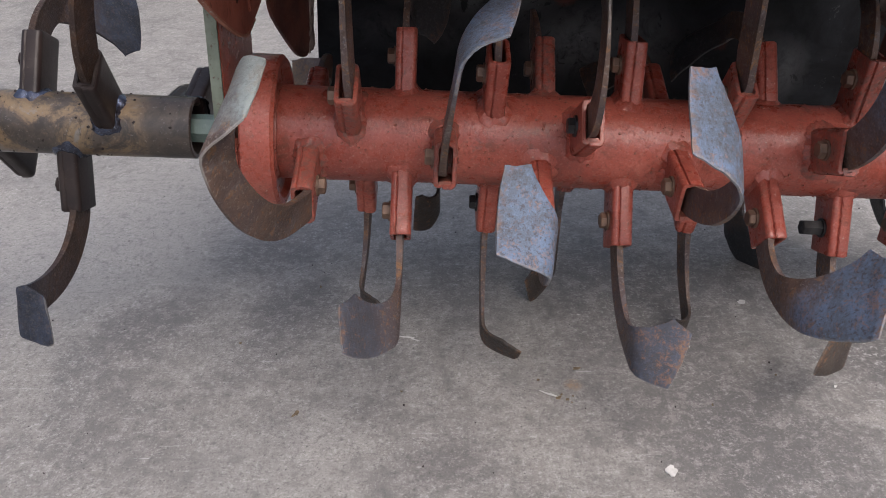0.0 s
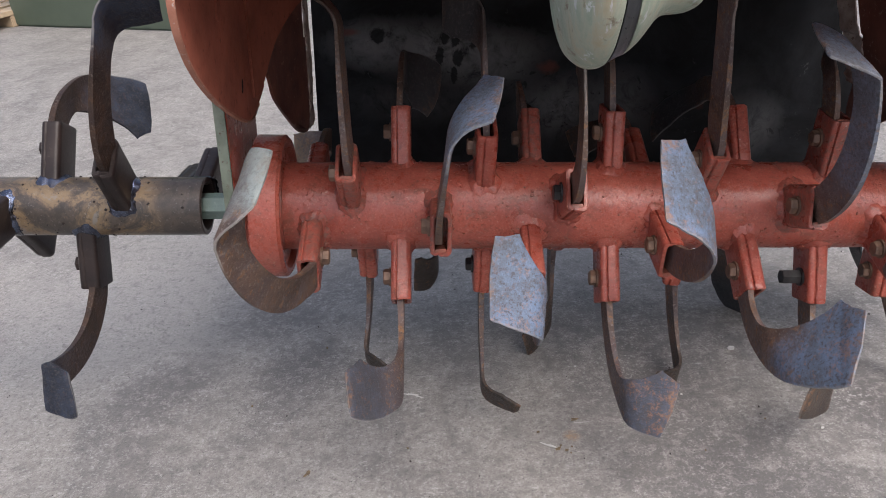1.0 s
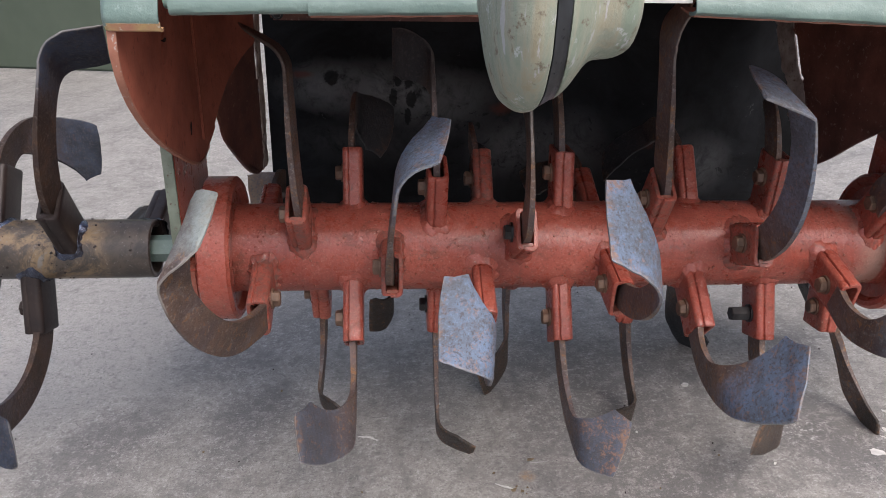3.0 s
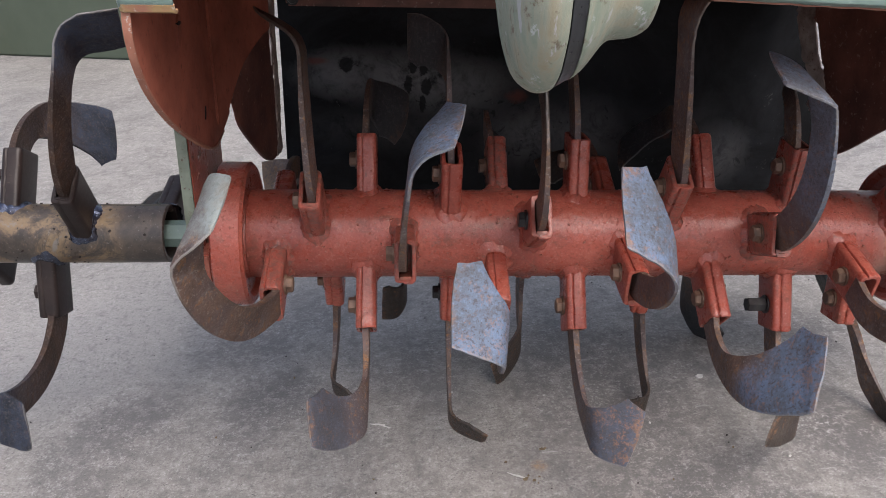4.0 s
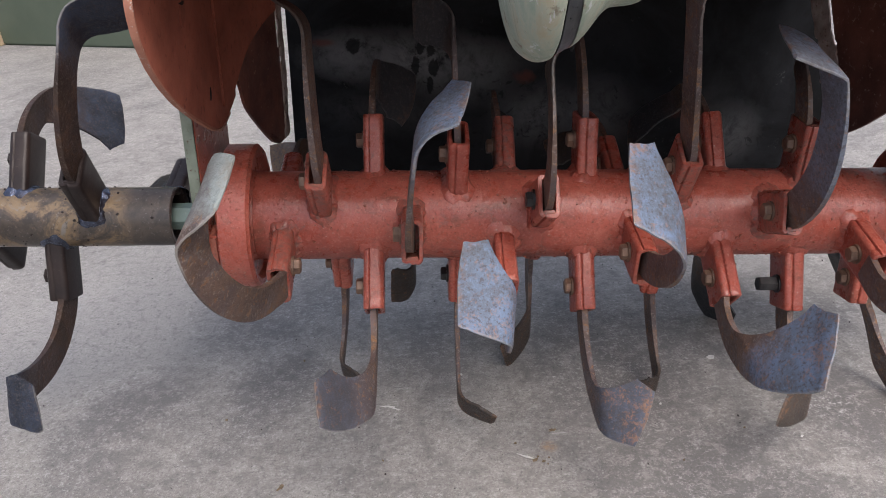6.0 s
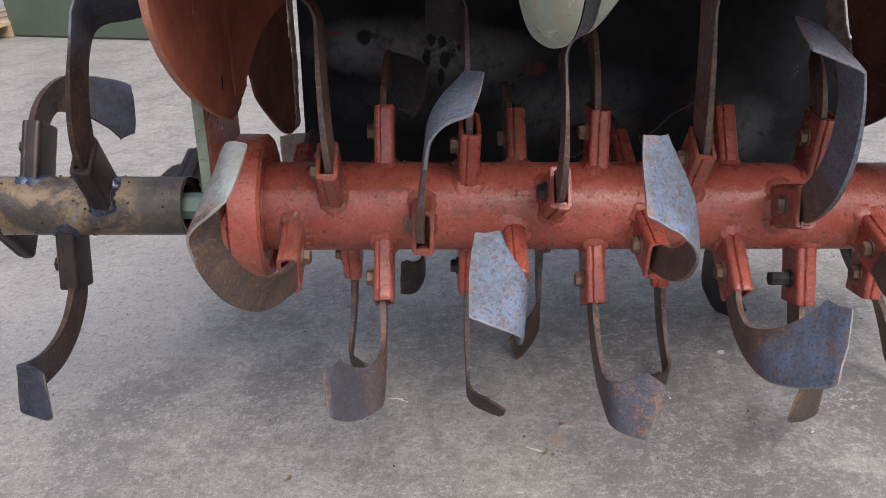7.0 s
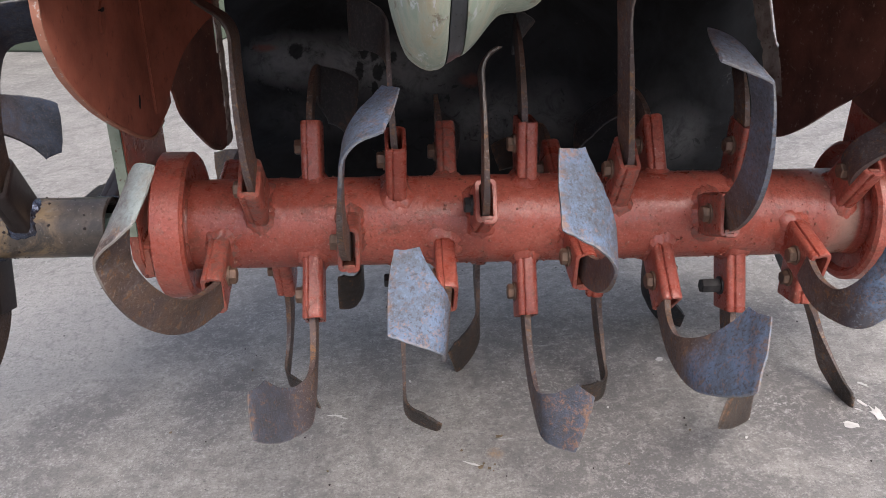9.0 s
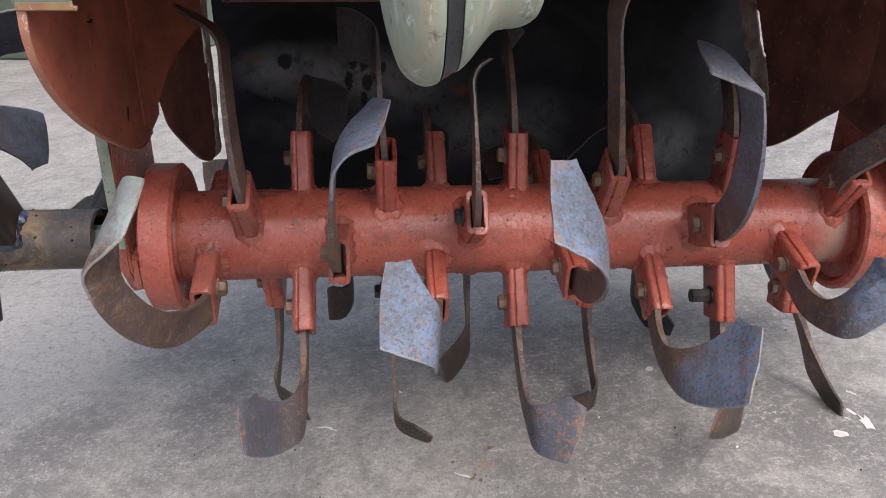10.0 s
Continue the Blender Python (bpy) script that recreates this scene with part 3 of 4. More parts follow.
def clamp_mesh(bm, base, top, seed, hy=0.0212, hz=0.0100, wall=0.0042):
    """A folded-plate tine clamp: channel and closing plate, open at the outer end, with a second tongue inside the mouth."""
    rnd = random.Random(seed)
    slope = rnd.uniform(-0.12, 0.12)
    seam = -hz * rnd.uniform(0.10, 0.38)
    outer = clamp_outline(hy, hz, seam)
    ky, kz = (hy - wall) / hy, (hz - wall) / hz
    rows = [(base + (top - 0.0014 - base) * i / 13, 1.0, 1.0) for i in range(14)] + [(top, 0.965, 0.93), (top, ky * 1.03, kz * 1.08), (top - 0.0014, ky, kz), (top - 0.026, ky, kz)]
    rings = []
    for x, fy, fz in rows:
        sl = slope * min(1.0, max(0.0, (x - base - 0.02) / 0.03))
        ring = []
        for k, (y, z) in enumerate(outer):
            rag = 0.0011 * noise.noise(Vector((x * 260, seed * 5.0 + k // 13, 0))) if k in (10, 11, 12, 23, 24, 25) else 0.0
            q = Vector((x * 90, y * 90, z * 90 + seed))
            w = 0.0005 * noise.noise(q)
            ring.append(bm.verts.new((x + sl * y + w, y * fy + (rag + 0.0004 * noise.noise(q * 1.7)) * (1 if y < 0 else -1), z * fz + rag * 0.7)))
        rings.append(ring)
    n = len(outer)
    for a, b in zip(rings, rings[1:]):
        for i in range(n):
            bm.faces.new((a[i], a[(i + 1) % n], b[(i + 1) % n], b[i]))
    bm.faces.new(rings[-1])
    bm.faces.new(rings[0])
    y0, z0 = -(hy - wall) * 1.0, hz * 0.52
    tip = top + rnd.uniform(-0.002, 0.0012) - slope * hy * 0.8
    slab(bm, [(top - 0.022, y0, -z0), (tip, y0, -z0), (tip - 0.0008, y0, z0), (top - 0.022, y0, z0)], (0, 0.0034, 0), 0.0006)


def bead_mesh(bm, hy, hz, radius, seed, fat=1.0):
    """A weld fillet round the foot of a clamp, running out on the tube with ripples and lumps."""
    path = rounded_rect(hy, hz, 0.006, 5)
    dense = []
    for i in range(len(path)):
        (ya, za), (yb, zb) = path[i], path[(i + 1) % len(path)]
        k = max(1, int(math.hypot(yb - ya, zb - za) / 0.0016))
        dense += [(ya + (yb - ya) * j / k, za + (zb - za) * j / k) for j in range(k)]
    rings = []
    m = len(dense)
    for i in range(m):
        (y, z), (yp, zp), (yn, zn) = dense[i], dense[i - 1], dense[(i + 1) % m]
        side = Vector((0, zn - zp, yp - yn)).normalized()
        side = side if side.y * y + side.z * z > 0 else -side
        q = Vector((y * 70, z * 70, seed * 3.1))
        lump = 0.9 + 1.0 * noise.noise(q) + 0.6 * noise.noise(q * 4.5)
        out, up = fat * 0.0052 * max(0.45, lump), fat * 0.0044 * max(0.5, 0.9 + 0.8 * noise.noise(q + Vector((9, 4, 2))) + 0.6 * noise.noise(q * 5.0))
        ring = []
        for o, h in ((1.0, -0.10), (0.86, 0.16), (0.55, 0.48), (0.28, 0.74), (0.06, 1.0), (-0.20, 1.0)):
            yy, zz = y + side.y * out * o, z + side.z * out * o
            ring.append(bm.verts.new((math.sqrt(max(radius ** 2 - yy * yy, 1e-5)) + up * h + 0.0009 * noise.noise(Vector((yy * 300, zz * 300, seed))), yy, zz)))
        rings.append(ring)
    for i in range(m):
        a, b = rings[i], rings[(i + 1) % m]
        for k in range(5):
            bm.faces.new((a[k], a[k + 1], b[k + 1], b[k]))


def spatter_mesh(bm, places, radius, seed):
    """Beads of weld spatter frozen to the tube round each clamp."""
    rnd = random.Random(seed)
    for u, theta in places:
        for k in range(70):
            du, dt = rnd.gauss(0, 0.024), rnd.gauss(0, 32)
            r = 0.0003 + 0.0016 * rnd.random() ** 3.5
            m = around(u + du, theta + dt) @ Matrix.Translation((radius, 0, 0))
            top = bm.verts.new(m @ Vector((r * 0.9, 0, 0)))
            mid = [bm.verts.new(m @ Vector((r * 0.6, r * 0.7 * math.cos(a), r * 0.7 * math.sin(a)))) for a in (0, 1.26, 2.51, 3.77, 5.03)]
            low = [bm.verts.new(m @ Vector((-0.0004, r * math.cos(a), r * math.sin(a)))) for a in (0, 1.26, 2.51, 3.77, 5.03)]
            for i in range(5):
                j = (i + 1) % 5
                bm.faces.new((top, mid[i], mid[j]))
                bm.faces.new((mid[i], low[i], low[j], mid[j]))


def hex_mesh(bm, z0, z1, r, washer=0.0):
    """A hexagon head along z, chamfered, with its washer."""
    s = 1 if z1 > z0 else -1
    prof = [(z0, r), (z1 - s * 0.0012, r), (z1, r * 0.86)]
    rings = []
    for z, rr in prof:
        rings.append([bm.verts.new((rr * math.cos(radians(60 * i + 12)), rr * math.sin(radians(60 * i + 12)), z)) for i in range(6)])
    for a, b in zip(rings, rings[1:]):
        for i in range(6):
            bm.faces.new((a[i], a[(i + 1) % 6], b[(i + 1) % 6], b[i]))
    bm.faces.new(rings[0]), bm.faces.new(rings[-1])
    if washer:
        rr = [[bm.verts.new((washer * math.cos(i * math.pi / 9), washer * math.sin(i * math.pi / 9), z)) for i in range(18)] for z in (z0 - s * 0.0018, z0 + s * 0.0006)]
        for i in range(18):
            bm.faces.new((rr[0][i], rr[0][(i + 1) % 18], rr[1][(i + 1) % 18], rr[1][i]))
        bm.faces.new(rr[0]), bm.faces.new(rr[1])


ACROSS = (0.0, 0.06, 0.24, 0.5, 0.76, 0.94, 1.0)


def tine_mesh(bm, side, seed, foot=0.0, straight=0.04, arc=85.0, length=0.185, width=0.027, flare_in=0.012, flare_out=0.008, tip_outer=0.012, tip_inner=0.018, tip_drop=-0.006, fold_at=0.15, fold_turn=8.0, fold=60.0, fold_radius=0.02, bow=0.0, tilt=0.0, spin=0.0, swing=0.0):
    """One tine, cut from flat bar as a curved strip that flares to the tip, with one corner cut off, then folded sideways
    over a slanting line, and last tilted, spun and swung by a few degrees in its clamp."""
    root, mouth, n, body_rows = 0.062, 0.092, 48, 40
    bend = radians(arc) / (length - straight)
    half, flare_from = width / 2, fold_at - 0.04

    def centre(q):
        x = max(q - straight, 0.0)
        return root + min(q, straight) + math.sin(bend * x) / bend, (1 - math.cos(bend * x)) / bend, bend * x

    def flat_point(i, f):
        """Place along the strip and off its middle line; the last rows run out to the slanting tip."""
        q = length * min(i / (body_rows - 1), 1.0)
        flare = max(0.0, (q - flare_from) / (length - flare_from)) ** 1.4
        h = -(half + flare_out * flare) + (width + (flare_in + flare_out) * flare) * f
        out = max(0.0, (i - body_rows + 1) / (n - body_rows))
        return q + (tip_outer + (tip_inner - tip_outer) * f) * out, h + tip_drop * f * out

    fa, fb, fg = centre(fold_at)
    w, beta = fg + radians(fold_turn), radians(fold)
    over, reach = Vector((math.cos(w), math.sin(w))), fold_radius * beta
    along_fold = Vector((-over.y, over.x))
    rows, thick = [], []
    for i in range(n):
        s = i / (n - 1)
        ease = min(1.0, s * length / 0.045)
        turn = Matrix.Rotation(radians(swing) * ease, 3, "Z") @ Matrix.Rotation(-radians(tilt) * ease, 3, "Y") @ Matrix.Rotation(radians(spin) * ease, 3, "X")
        row = []
        for f in ACROSS:
            q, h = flat_point(i, f)
            a, b, g = centre(q)
            rel = Vector((a - math.sin(g) * h - fa, b + math.cos(g) * h - fb))
            x, y = rel.dot(over) + reach / 2, rel.dot(along_fold)
            arc_x, past = min(max(x, 0.0), reach) / fold_radius, max(x - reach, 0.0)
            flat = Vector((fa, fb)) + over * (min(x, 0.0) + fold_radius * math.sin(arc_x) + past * math.cos(beta) - reach / 2) + along_fold * y
            v = Vector((flat.x - mouth, flat.y, side * (fold_radius * (1 - math.cos(arc_x)) + past * math.sin(beta)) + bow * math.sin(math.pi * min(s * 1.2, 1.0))))
            v = turn @ v + Vector((mouth + foot, 0, 0))
            if i > n - 16 and f in (0.0, 1.0) or i == n - 1:
                v += Vector((0.0009 * noise.noise(v * 160 + Vector((seed, 0, 0))), 0.0011 * noise.noise(v * 120 + Vector((0, seed, 0))), 0.0010 * noise.noise(v * 240 + Vector((0, 0, seed)))))
            row.append(v)
        rows.append(row)
        body = (0.0072 - 0.0034 * min(s / 0.6, 1.0)) * min(1.0, 0.45 + 0.22 * (n - 1 - i))
        blade = min(1.0, max(0.0, s - 0.5) / 0.2)
        thick.append([body * (1 - 0.6 * blade), body] + [body] * 4 + [body * (1 - 0.3 * blade)])
    sheet(bm, rows, thick)
    m = len(ACROSS)
    layer, edge = bm.verts.layers.float.new("along"), bm.verts.layers.float.new("edge")
    for k, v in enumerate(bm.verts):
        i, j = (k % (n * m)) // m, k % m
        v[layer] = i / (n - 1)
        v[edge] = min(1.0, max(0.0, i / (n - 1) - 0.55) / 0.1) if j == 0 else 0.0


# ---- floor and distance ----
bm = bmesh.new()
slab(bm, [(-60, -60, -0.3), (60, -60, -0.3), (60, 60, -0.3), (-60, 60, -0.3)], (0, 0, 0.3))
floor = new("floor", mesh_of(bm, "floor", CONCRETE, False))
tagged(floor, "worn grey concrete floor with stains and scuffs", "floor", kind="structure")

# ---- main rotor ----
rotor = thing("tiller_rotor", ROTOR, "red painted tiller rotor with rusty bolted tines", "tiller rotor")
bm = bmesh.new()
lathe(bm, [(-0.121, R_TUBE)] + [(-0.12 + 0.66 * i / 60, R_TUBE) for i in range(61)] + [(0.541, R_TUBE)], 64, 0.0004)
part("tube", bm, RED, rotor, "red painted steel tube with weld spatter")


def flange(parent, x0, x1):
    bm = bmesh.new()
    s = 1 if x1 > x0 else -1
    prof = [(x0, 0.020), (x0, 0.0700), (x0 + s * 0.002, 0.0725), (x1 - s * 0.003, 0.0725), (x1, 0.0690), (x1, 0.0640), (x1 - s * 0.006, 0.0600), (x1 - s * 0.008, 0.046), (x1 - s * 0.002, 0.0440)]
    lathe(bm, prof, 64, 0.0004)
    return part("flange", bm, RED, parent, "thick red end flange")


flange(rotor, -0.150, -0.1195)
flange(rotor, 0.572, 0.5395)


def tine_set(parent, u, theta, side, bend, seed, radius, base, top, clamp_mat, weld_mat, bolt_mat, head=-1, foot=0.0, tine_mat=None, fat=1.0):
    m = around(u, theta)
    bm = bmesh.new()
    clamp_mesh(bm, base, top, seed)
    clamp = part("tine_clamp", bm, clamp_mat, parent, m=m)
    bm = bmesh.new()
    bead_mesh(bm, 0.0212, 0.0100, radius, seed, fat)
    part("weld_bead", bm, weld_mat, clamp)
    bolt_at = (base + top) / 2 + 0.007
    if head:
        bm = bmesh.new()
        z = math.copysign(0.0115, head)
        hex_mesh(bm, z, z + head * 0.0066, 0.0079, 0.0096)
        part("bolt_head", bm, bolt_mat, clamp, m=pose(bolt_at, 0.001, 0, 0, 0, 17 * seed))
    if bend is not None:
        bm = bmesh.new()
        tine_mesh(bm, side, seed, foot, **bend)
        part("tine", bm, tine_mat, parent, m=m)


WELDED = []


def red_tine(u, theta, side, steel, head=-1, bolt=BOLT, paint=RED, **bend):
    """A clamp with its bolt and tine on the red tube: axial place, angle, sideways direction, steel, then how the tine is cut and bent."""
    WELDED.append((u, theta))
    tine_set(rotor, u, theta, side, bend, len(WELDED), R_TUBE, 0.036, 0.1005, paint, paint, bolt, head, 0.0, steel, 1.0 + 0.25 * noise.noise(Vector((u * 31, theta, 0))))


red_tine(-0.0916, 16.8, 1, GREY_BLADE, paint=DIRTY_RED, head=1, tilt=-23.9, spin=2.7, swing=7.4, straight=0.0117, arc=101.5, length=0.273, width=0.0296, flare_in=0.0471, flare_out=-0.0068, tip_outer=0, tip_inner=0.0315, tip_drop=-0.0296, fold_at=0.2378, fold_turn=-27.9, fold=71.7, fold_radius=0.0164, bow=0.0174)
red_tine(-0.098, -171.8, -1, TAN_BLADE, straight=0.046, arc=56.3, length=0.1879, fold_at=0.1573, fold_turn=1.5, fold=80.8)
red_tine(-0.0541, -47.7, -1, RUST_BLADE, paint=DIRTY_RED, tilt=-4.8, spin=2.8, swing=2, straight=0.0273, arc=100.5, length=0.2087, width=0.0278, flare_in=-0.0028, flare_out=0.0087, tip_outer=0.0174, tip_drop=-0.0133, fold_at=0.1811, fold_turn=-35.5, fold_radius=0.0252, bow=0.0062)
red_tine(-0.044, 114.9, 1, RUST_BLADE, spin=-5.6, swing=0.5, straight=0.0419, arc=101.7, length=0.1893, width=0.0223, flare_in=0.0111, tip_outer=0.0129, fold_at=0.1576, fold_turn=6, fold=53.5)
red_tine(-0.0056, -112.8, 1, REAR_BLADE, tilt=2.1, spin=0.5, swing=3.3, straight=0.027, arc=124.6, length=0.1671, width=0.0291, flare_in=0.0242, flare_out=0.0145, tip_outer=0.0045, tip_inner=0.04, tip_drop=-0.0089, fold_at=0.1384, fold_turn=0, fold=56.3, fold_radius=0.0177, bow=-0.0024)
red_tine(-0.0057, 47.8, -1, DULL_BLADE, tilt=0.4, spin=0.7, swing=-1, straight=0.0518, arc=101.8, length=0.1952, width=0.0284, flare_in=0.0161, flare_out=0.0102, tip_outer=0.0092, tip_inner=0.0234, tip_drop=-0.0163, fold_at=0.128, fold_turn=49.9, fold=36.8, fold_radius=0.0236)
red_tine(0.0324, -8.7, 1, BLADE, paint=DIRTY_RED, spin=4.3, swing=12.5, straight=0, arc=63.4, length=0.2247, flare_in=0.0645, flare_out=-0.0036, tip_outer=0.0009, tip_inner=0.02, tip_drop=-0.0209, fold_at=0.1965, fold_turn=6.4, fold=61.6, fold_radius=0.0287, bow=-0.0041)
red_tine(0.0247, 161.5, -1, RUST_BLADE, tilt=2.3, spin=3.6, swing=1.6, straight=0.0412, arc=130.3, length=0.1842, width=0.0273, flare_in=0.0257, flare_out=0.0114, tip_outer=0.0158, tip_inner=0.021, tip_drop=-0.0018, fold_at=0.1843, fold_turn=6.4, fold=120, fold_radius=0.0232, bow=0.0021)
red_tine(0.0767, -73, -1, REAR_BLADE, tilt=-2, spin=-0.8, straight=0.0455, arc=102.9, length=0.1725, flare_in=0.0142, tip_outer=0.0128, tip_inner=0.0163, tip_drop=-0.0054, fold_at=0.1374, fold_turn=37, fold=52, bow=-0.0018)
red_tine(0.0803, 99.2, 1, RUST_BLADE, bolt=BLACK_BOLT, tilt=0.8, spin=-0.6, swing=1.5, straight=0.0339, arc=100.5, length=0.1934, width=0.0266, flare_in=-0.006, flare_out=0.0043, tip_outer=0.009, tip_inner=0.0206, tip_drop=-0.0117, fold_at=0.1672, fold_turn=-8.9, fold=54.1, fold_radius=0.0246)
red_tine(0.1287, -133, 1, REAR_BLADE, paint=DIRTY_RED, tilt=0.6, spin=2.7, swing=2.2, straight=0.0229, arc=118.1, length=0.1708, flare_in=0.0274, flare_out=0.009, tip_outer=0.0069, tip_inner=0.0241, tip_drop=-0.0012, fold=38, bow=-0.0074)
red_tine(0.1218, 24.6, -1, BLADE, tilt=-7.2, spin=1.5, swing=5.8, straight=0.0119, arc=75, length=0.2222, width=0.0331, flare_in=0.0502, flare_out=-0.0065, tip_outer=0.0073, tip_inner=0.0296, tip_drop=-0.0113, fold_at=0.1891, fold_turn=4.2, fold=71.2, fold_radius=0.0155, bow=0.0022)
red_tine(0.1567, -32.9, 1, RUST_BLADE, bolt=BLACK_BOLT, tilt=-3.1, spin=-3, straight=0.043, arc=103.8, length=0.1842, width=0.026, fold_at=0.1976, fold_turn=-38.5, fold=99.1, bow=-0.0017)
red_tine(0.1681, 136.4, -1, RUST_BLADE, tilt=1.4, spin=2.8, swing=1.3, straight=0.0367, arc=106.8, length=0.1983, flare_in=0.0132, flare_out=0.0094, tip_drop=-0.0049, fold_at=0.1578, fold_turn=47.4, fold=49)
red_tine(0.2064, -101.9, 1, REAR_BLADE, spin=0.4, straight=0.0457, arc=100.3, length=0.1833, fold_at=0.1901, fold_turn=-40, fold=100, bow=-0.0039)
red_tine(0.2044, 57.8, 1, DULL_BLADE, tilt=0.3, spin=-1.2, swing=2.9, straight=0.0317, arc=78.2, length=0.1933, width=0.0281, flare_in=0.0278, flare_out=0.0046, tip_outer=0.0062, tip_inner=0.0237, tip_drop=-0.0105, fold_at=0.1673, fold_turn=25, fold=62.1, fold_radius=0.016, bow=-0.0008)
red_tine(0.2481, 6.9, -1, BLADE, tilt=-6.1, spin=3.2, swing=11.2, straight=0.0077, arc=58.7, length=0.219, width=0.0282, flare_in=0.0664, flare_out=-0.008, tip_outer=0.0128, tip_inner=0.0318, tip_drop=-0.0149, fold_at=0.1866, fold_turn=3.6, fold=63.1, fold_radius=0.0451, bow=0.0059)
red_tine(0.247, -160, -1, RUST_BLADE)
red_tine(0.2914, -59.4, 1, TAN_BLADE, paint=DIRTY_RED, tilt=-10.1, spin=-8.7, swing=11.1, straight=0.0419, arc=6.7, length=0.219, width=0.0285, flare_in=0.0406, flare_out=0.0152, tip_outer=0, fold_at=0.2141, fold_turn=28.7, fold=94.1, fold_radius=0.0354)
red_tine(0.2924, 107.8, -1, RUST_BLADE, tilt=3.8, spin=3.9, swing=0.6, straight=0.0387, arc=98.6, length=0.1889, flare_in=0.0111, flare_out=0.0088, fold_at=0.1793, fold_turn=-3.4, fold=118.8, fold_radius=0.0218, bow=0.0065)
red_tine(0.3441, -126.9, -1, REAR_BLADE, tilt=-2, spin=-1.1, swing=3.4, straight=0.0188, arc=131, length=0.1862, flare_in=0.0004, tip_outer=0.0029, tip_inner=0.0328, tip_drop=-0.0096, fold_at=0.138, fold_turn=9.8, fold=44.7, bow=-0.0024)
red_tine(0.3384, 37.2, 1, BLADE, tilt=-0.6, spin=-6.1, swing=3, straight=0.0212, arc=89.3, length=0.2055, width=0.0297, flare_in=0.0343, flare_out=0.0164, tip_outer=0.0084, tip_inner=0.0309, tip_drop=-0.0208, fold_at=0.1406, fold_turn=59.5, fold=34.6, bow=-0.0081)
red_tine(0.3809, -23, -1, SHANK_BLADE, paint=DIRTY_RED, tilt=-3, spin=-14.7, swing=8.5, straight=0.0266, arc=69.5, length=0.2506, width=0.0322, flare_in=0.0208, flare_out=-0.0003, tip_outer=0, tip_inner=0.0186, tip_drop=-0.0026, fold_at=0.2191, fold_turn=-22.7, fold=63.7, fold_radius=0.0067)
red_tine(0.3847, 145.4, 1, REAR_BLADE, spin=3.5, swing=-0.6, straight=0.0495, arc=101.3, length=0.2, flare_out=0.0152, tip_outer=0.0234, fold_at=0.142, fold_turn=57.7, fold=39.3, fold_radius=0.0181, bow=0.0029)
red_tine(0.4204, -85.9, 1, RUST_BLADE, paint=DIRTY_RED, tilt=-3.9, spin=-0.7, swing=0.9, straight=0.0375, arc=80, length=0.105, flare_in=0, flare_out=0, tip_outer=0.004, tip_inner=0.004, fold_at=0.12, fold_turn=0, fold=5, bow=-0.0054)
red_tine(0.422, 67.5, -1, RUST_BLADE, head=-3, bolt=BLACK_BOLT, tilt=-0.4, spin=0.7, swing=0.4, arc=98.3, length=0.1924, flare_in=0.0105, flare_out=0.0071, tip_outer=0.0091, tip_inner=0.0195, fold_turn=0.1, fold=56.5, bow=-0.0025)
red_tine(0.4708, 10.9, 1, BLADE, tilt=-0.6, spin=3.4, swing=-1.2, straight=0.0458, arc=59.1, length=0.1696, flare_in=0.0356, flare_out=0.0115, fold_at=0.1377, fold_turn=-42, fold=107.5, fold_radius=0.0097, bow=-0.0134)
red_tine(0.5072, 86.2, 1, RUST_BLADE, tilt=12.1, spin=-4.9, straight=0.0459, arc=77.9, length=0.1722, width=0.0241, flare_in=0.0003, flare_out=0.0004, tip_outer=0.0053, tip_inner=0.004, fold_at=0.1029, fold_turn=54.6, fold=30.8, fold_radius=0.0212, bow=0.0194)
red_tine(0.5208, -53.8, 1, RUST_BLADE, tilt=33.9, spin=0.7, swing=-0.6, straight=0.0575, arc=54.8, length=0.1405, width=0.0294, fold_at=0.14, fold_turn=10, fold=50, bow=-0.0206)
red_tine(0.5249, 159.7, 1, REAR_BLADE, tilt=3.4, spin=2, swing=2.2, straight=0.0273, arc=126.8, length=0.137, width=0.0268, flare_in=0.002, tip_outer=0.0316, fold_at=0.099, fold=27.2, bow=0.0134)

bm = bmesh.new()
spatter_mesh(bm, WELDED, R_TUBE, 3)
tagged(part("weld_spatter", bm, RED, rotor, "painted-over weld spatter"), kind="stuff")

# ---- extension rotor slid on the hexagon shaft ----
ext = thing("extension_rotor", ROTOR, "unpainted burnt steel extension rotor with fresh blue welds", "tiller rotor")
bm = bmesh.new()
lathe(bm, [(-0.62, 0.0), (-0.62, R_EXT)] + [(-0.60 + 0.39 * i / 40, R_EXT) for i in range(41)] + [(-0.2045, R_EXT), (-0.2035, R_EXT - 0.0012), (-0.2035, R_EXT - 0.0045), (-0.206, R_EXT - 0.0055), (-0.26, R_EXT - 0.0055)], 48, 0.0004)
part("tube", bm, BURNT, ext, "burnt bare steel pipe with tan heat marks")
EXT_WELDED = []


def dark_tine(u, theta, side, head=0, blade=True, **bend):
    """A clamp with its tine on the bare extension pipe."""
    EXT_WELDED.append((u, theta))
    tine_set(ext, u, theta, side, bend if blade else None, 50 + len(EXT_WELDED), R_EXT, 0.021, 0.084, DARK_STEEL, WELD, DARK_STEEL, head, -0.012, DARK_BLADE, 0.8)


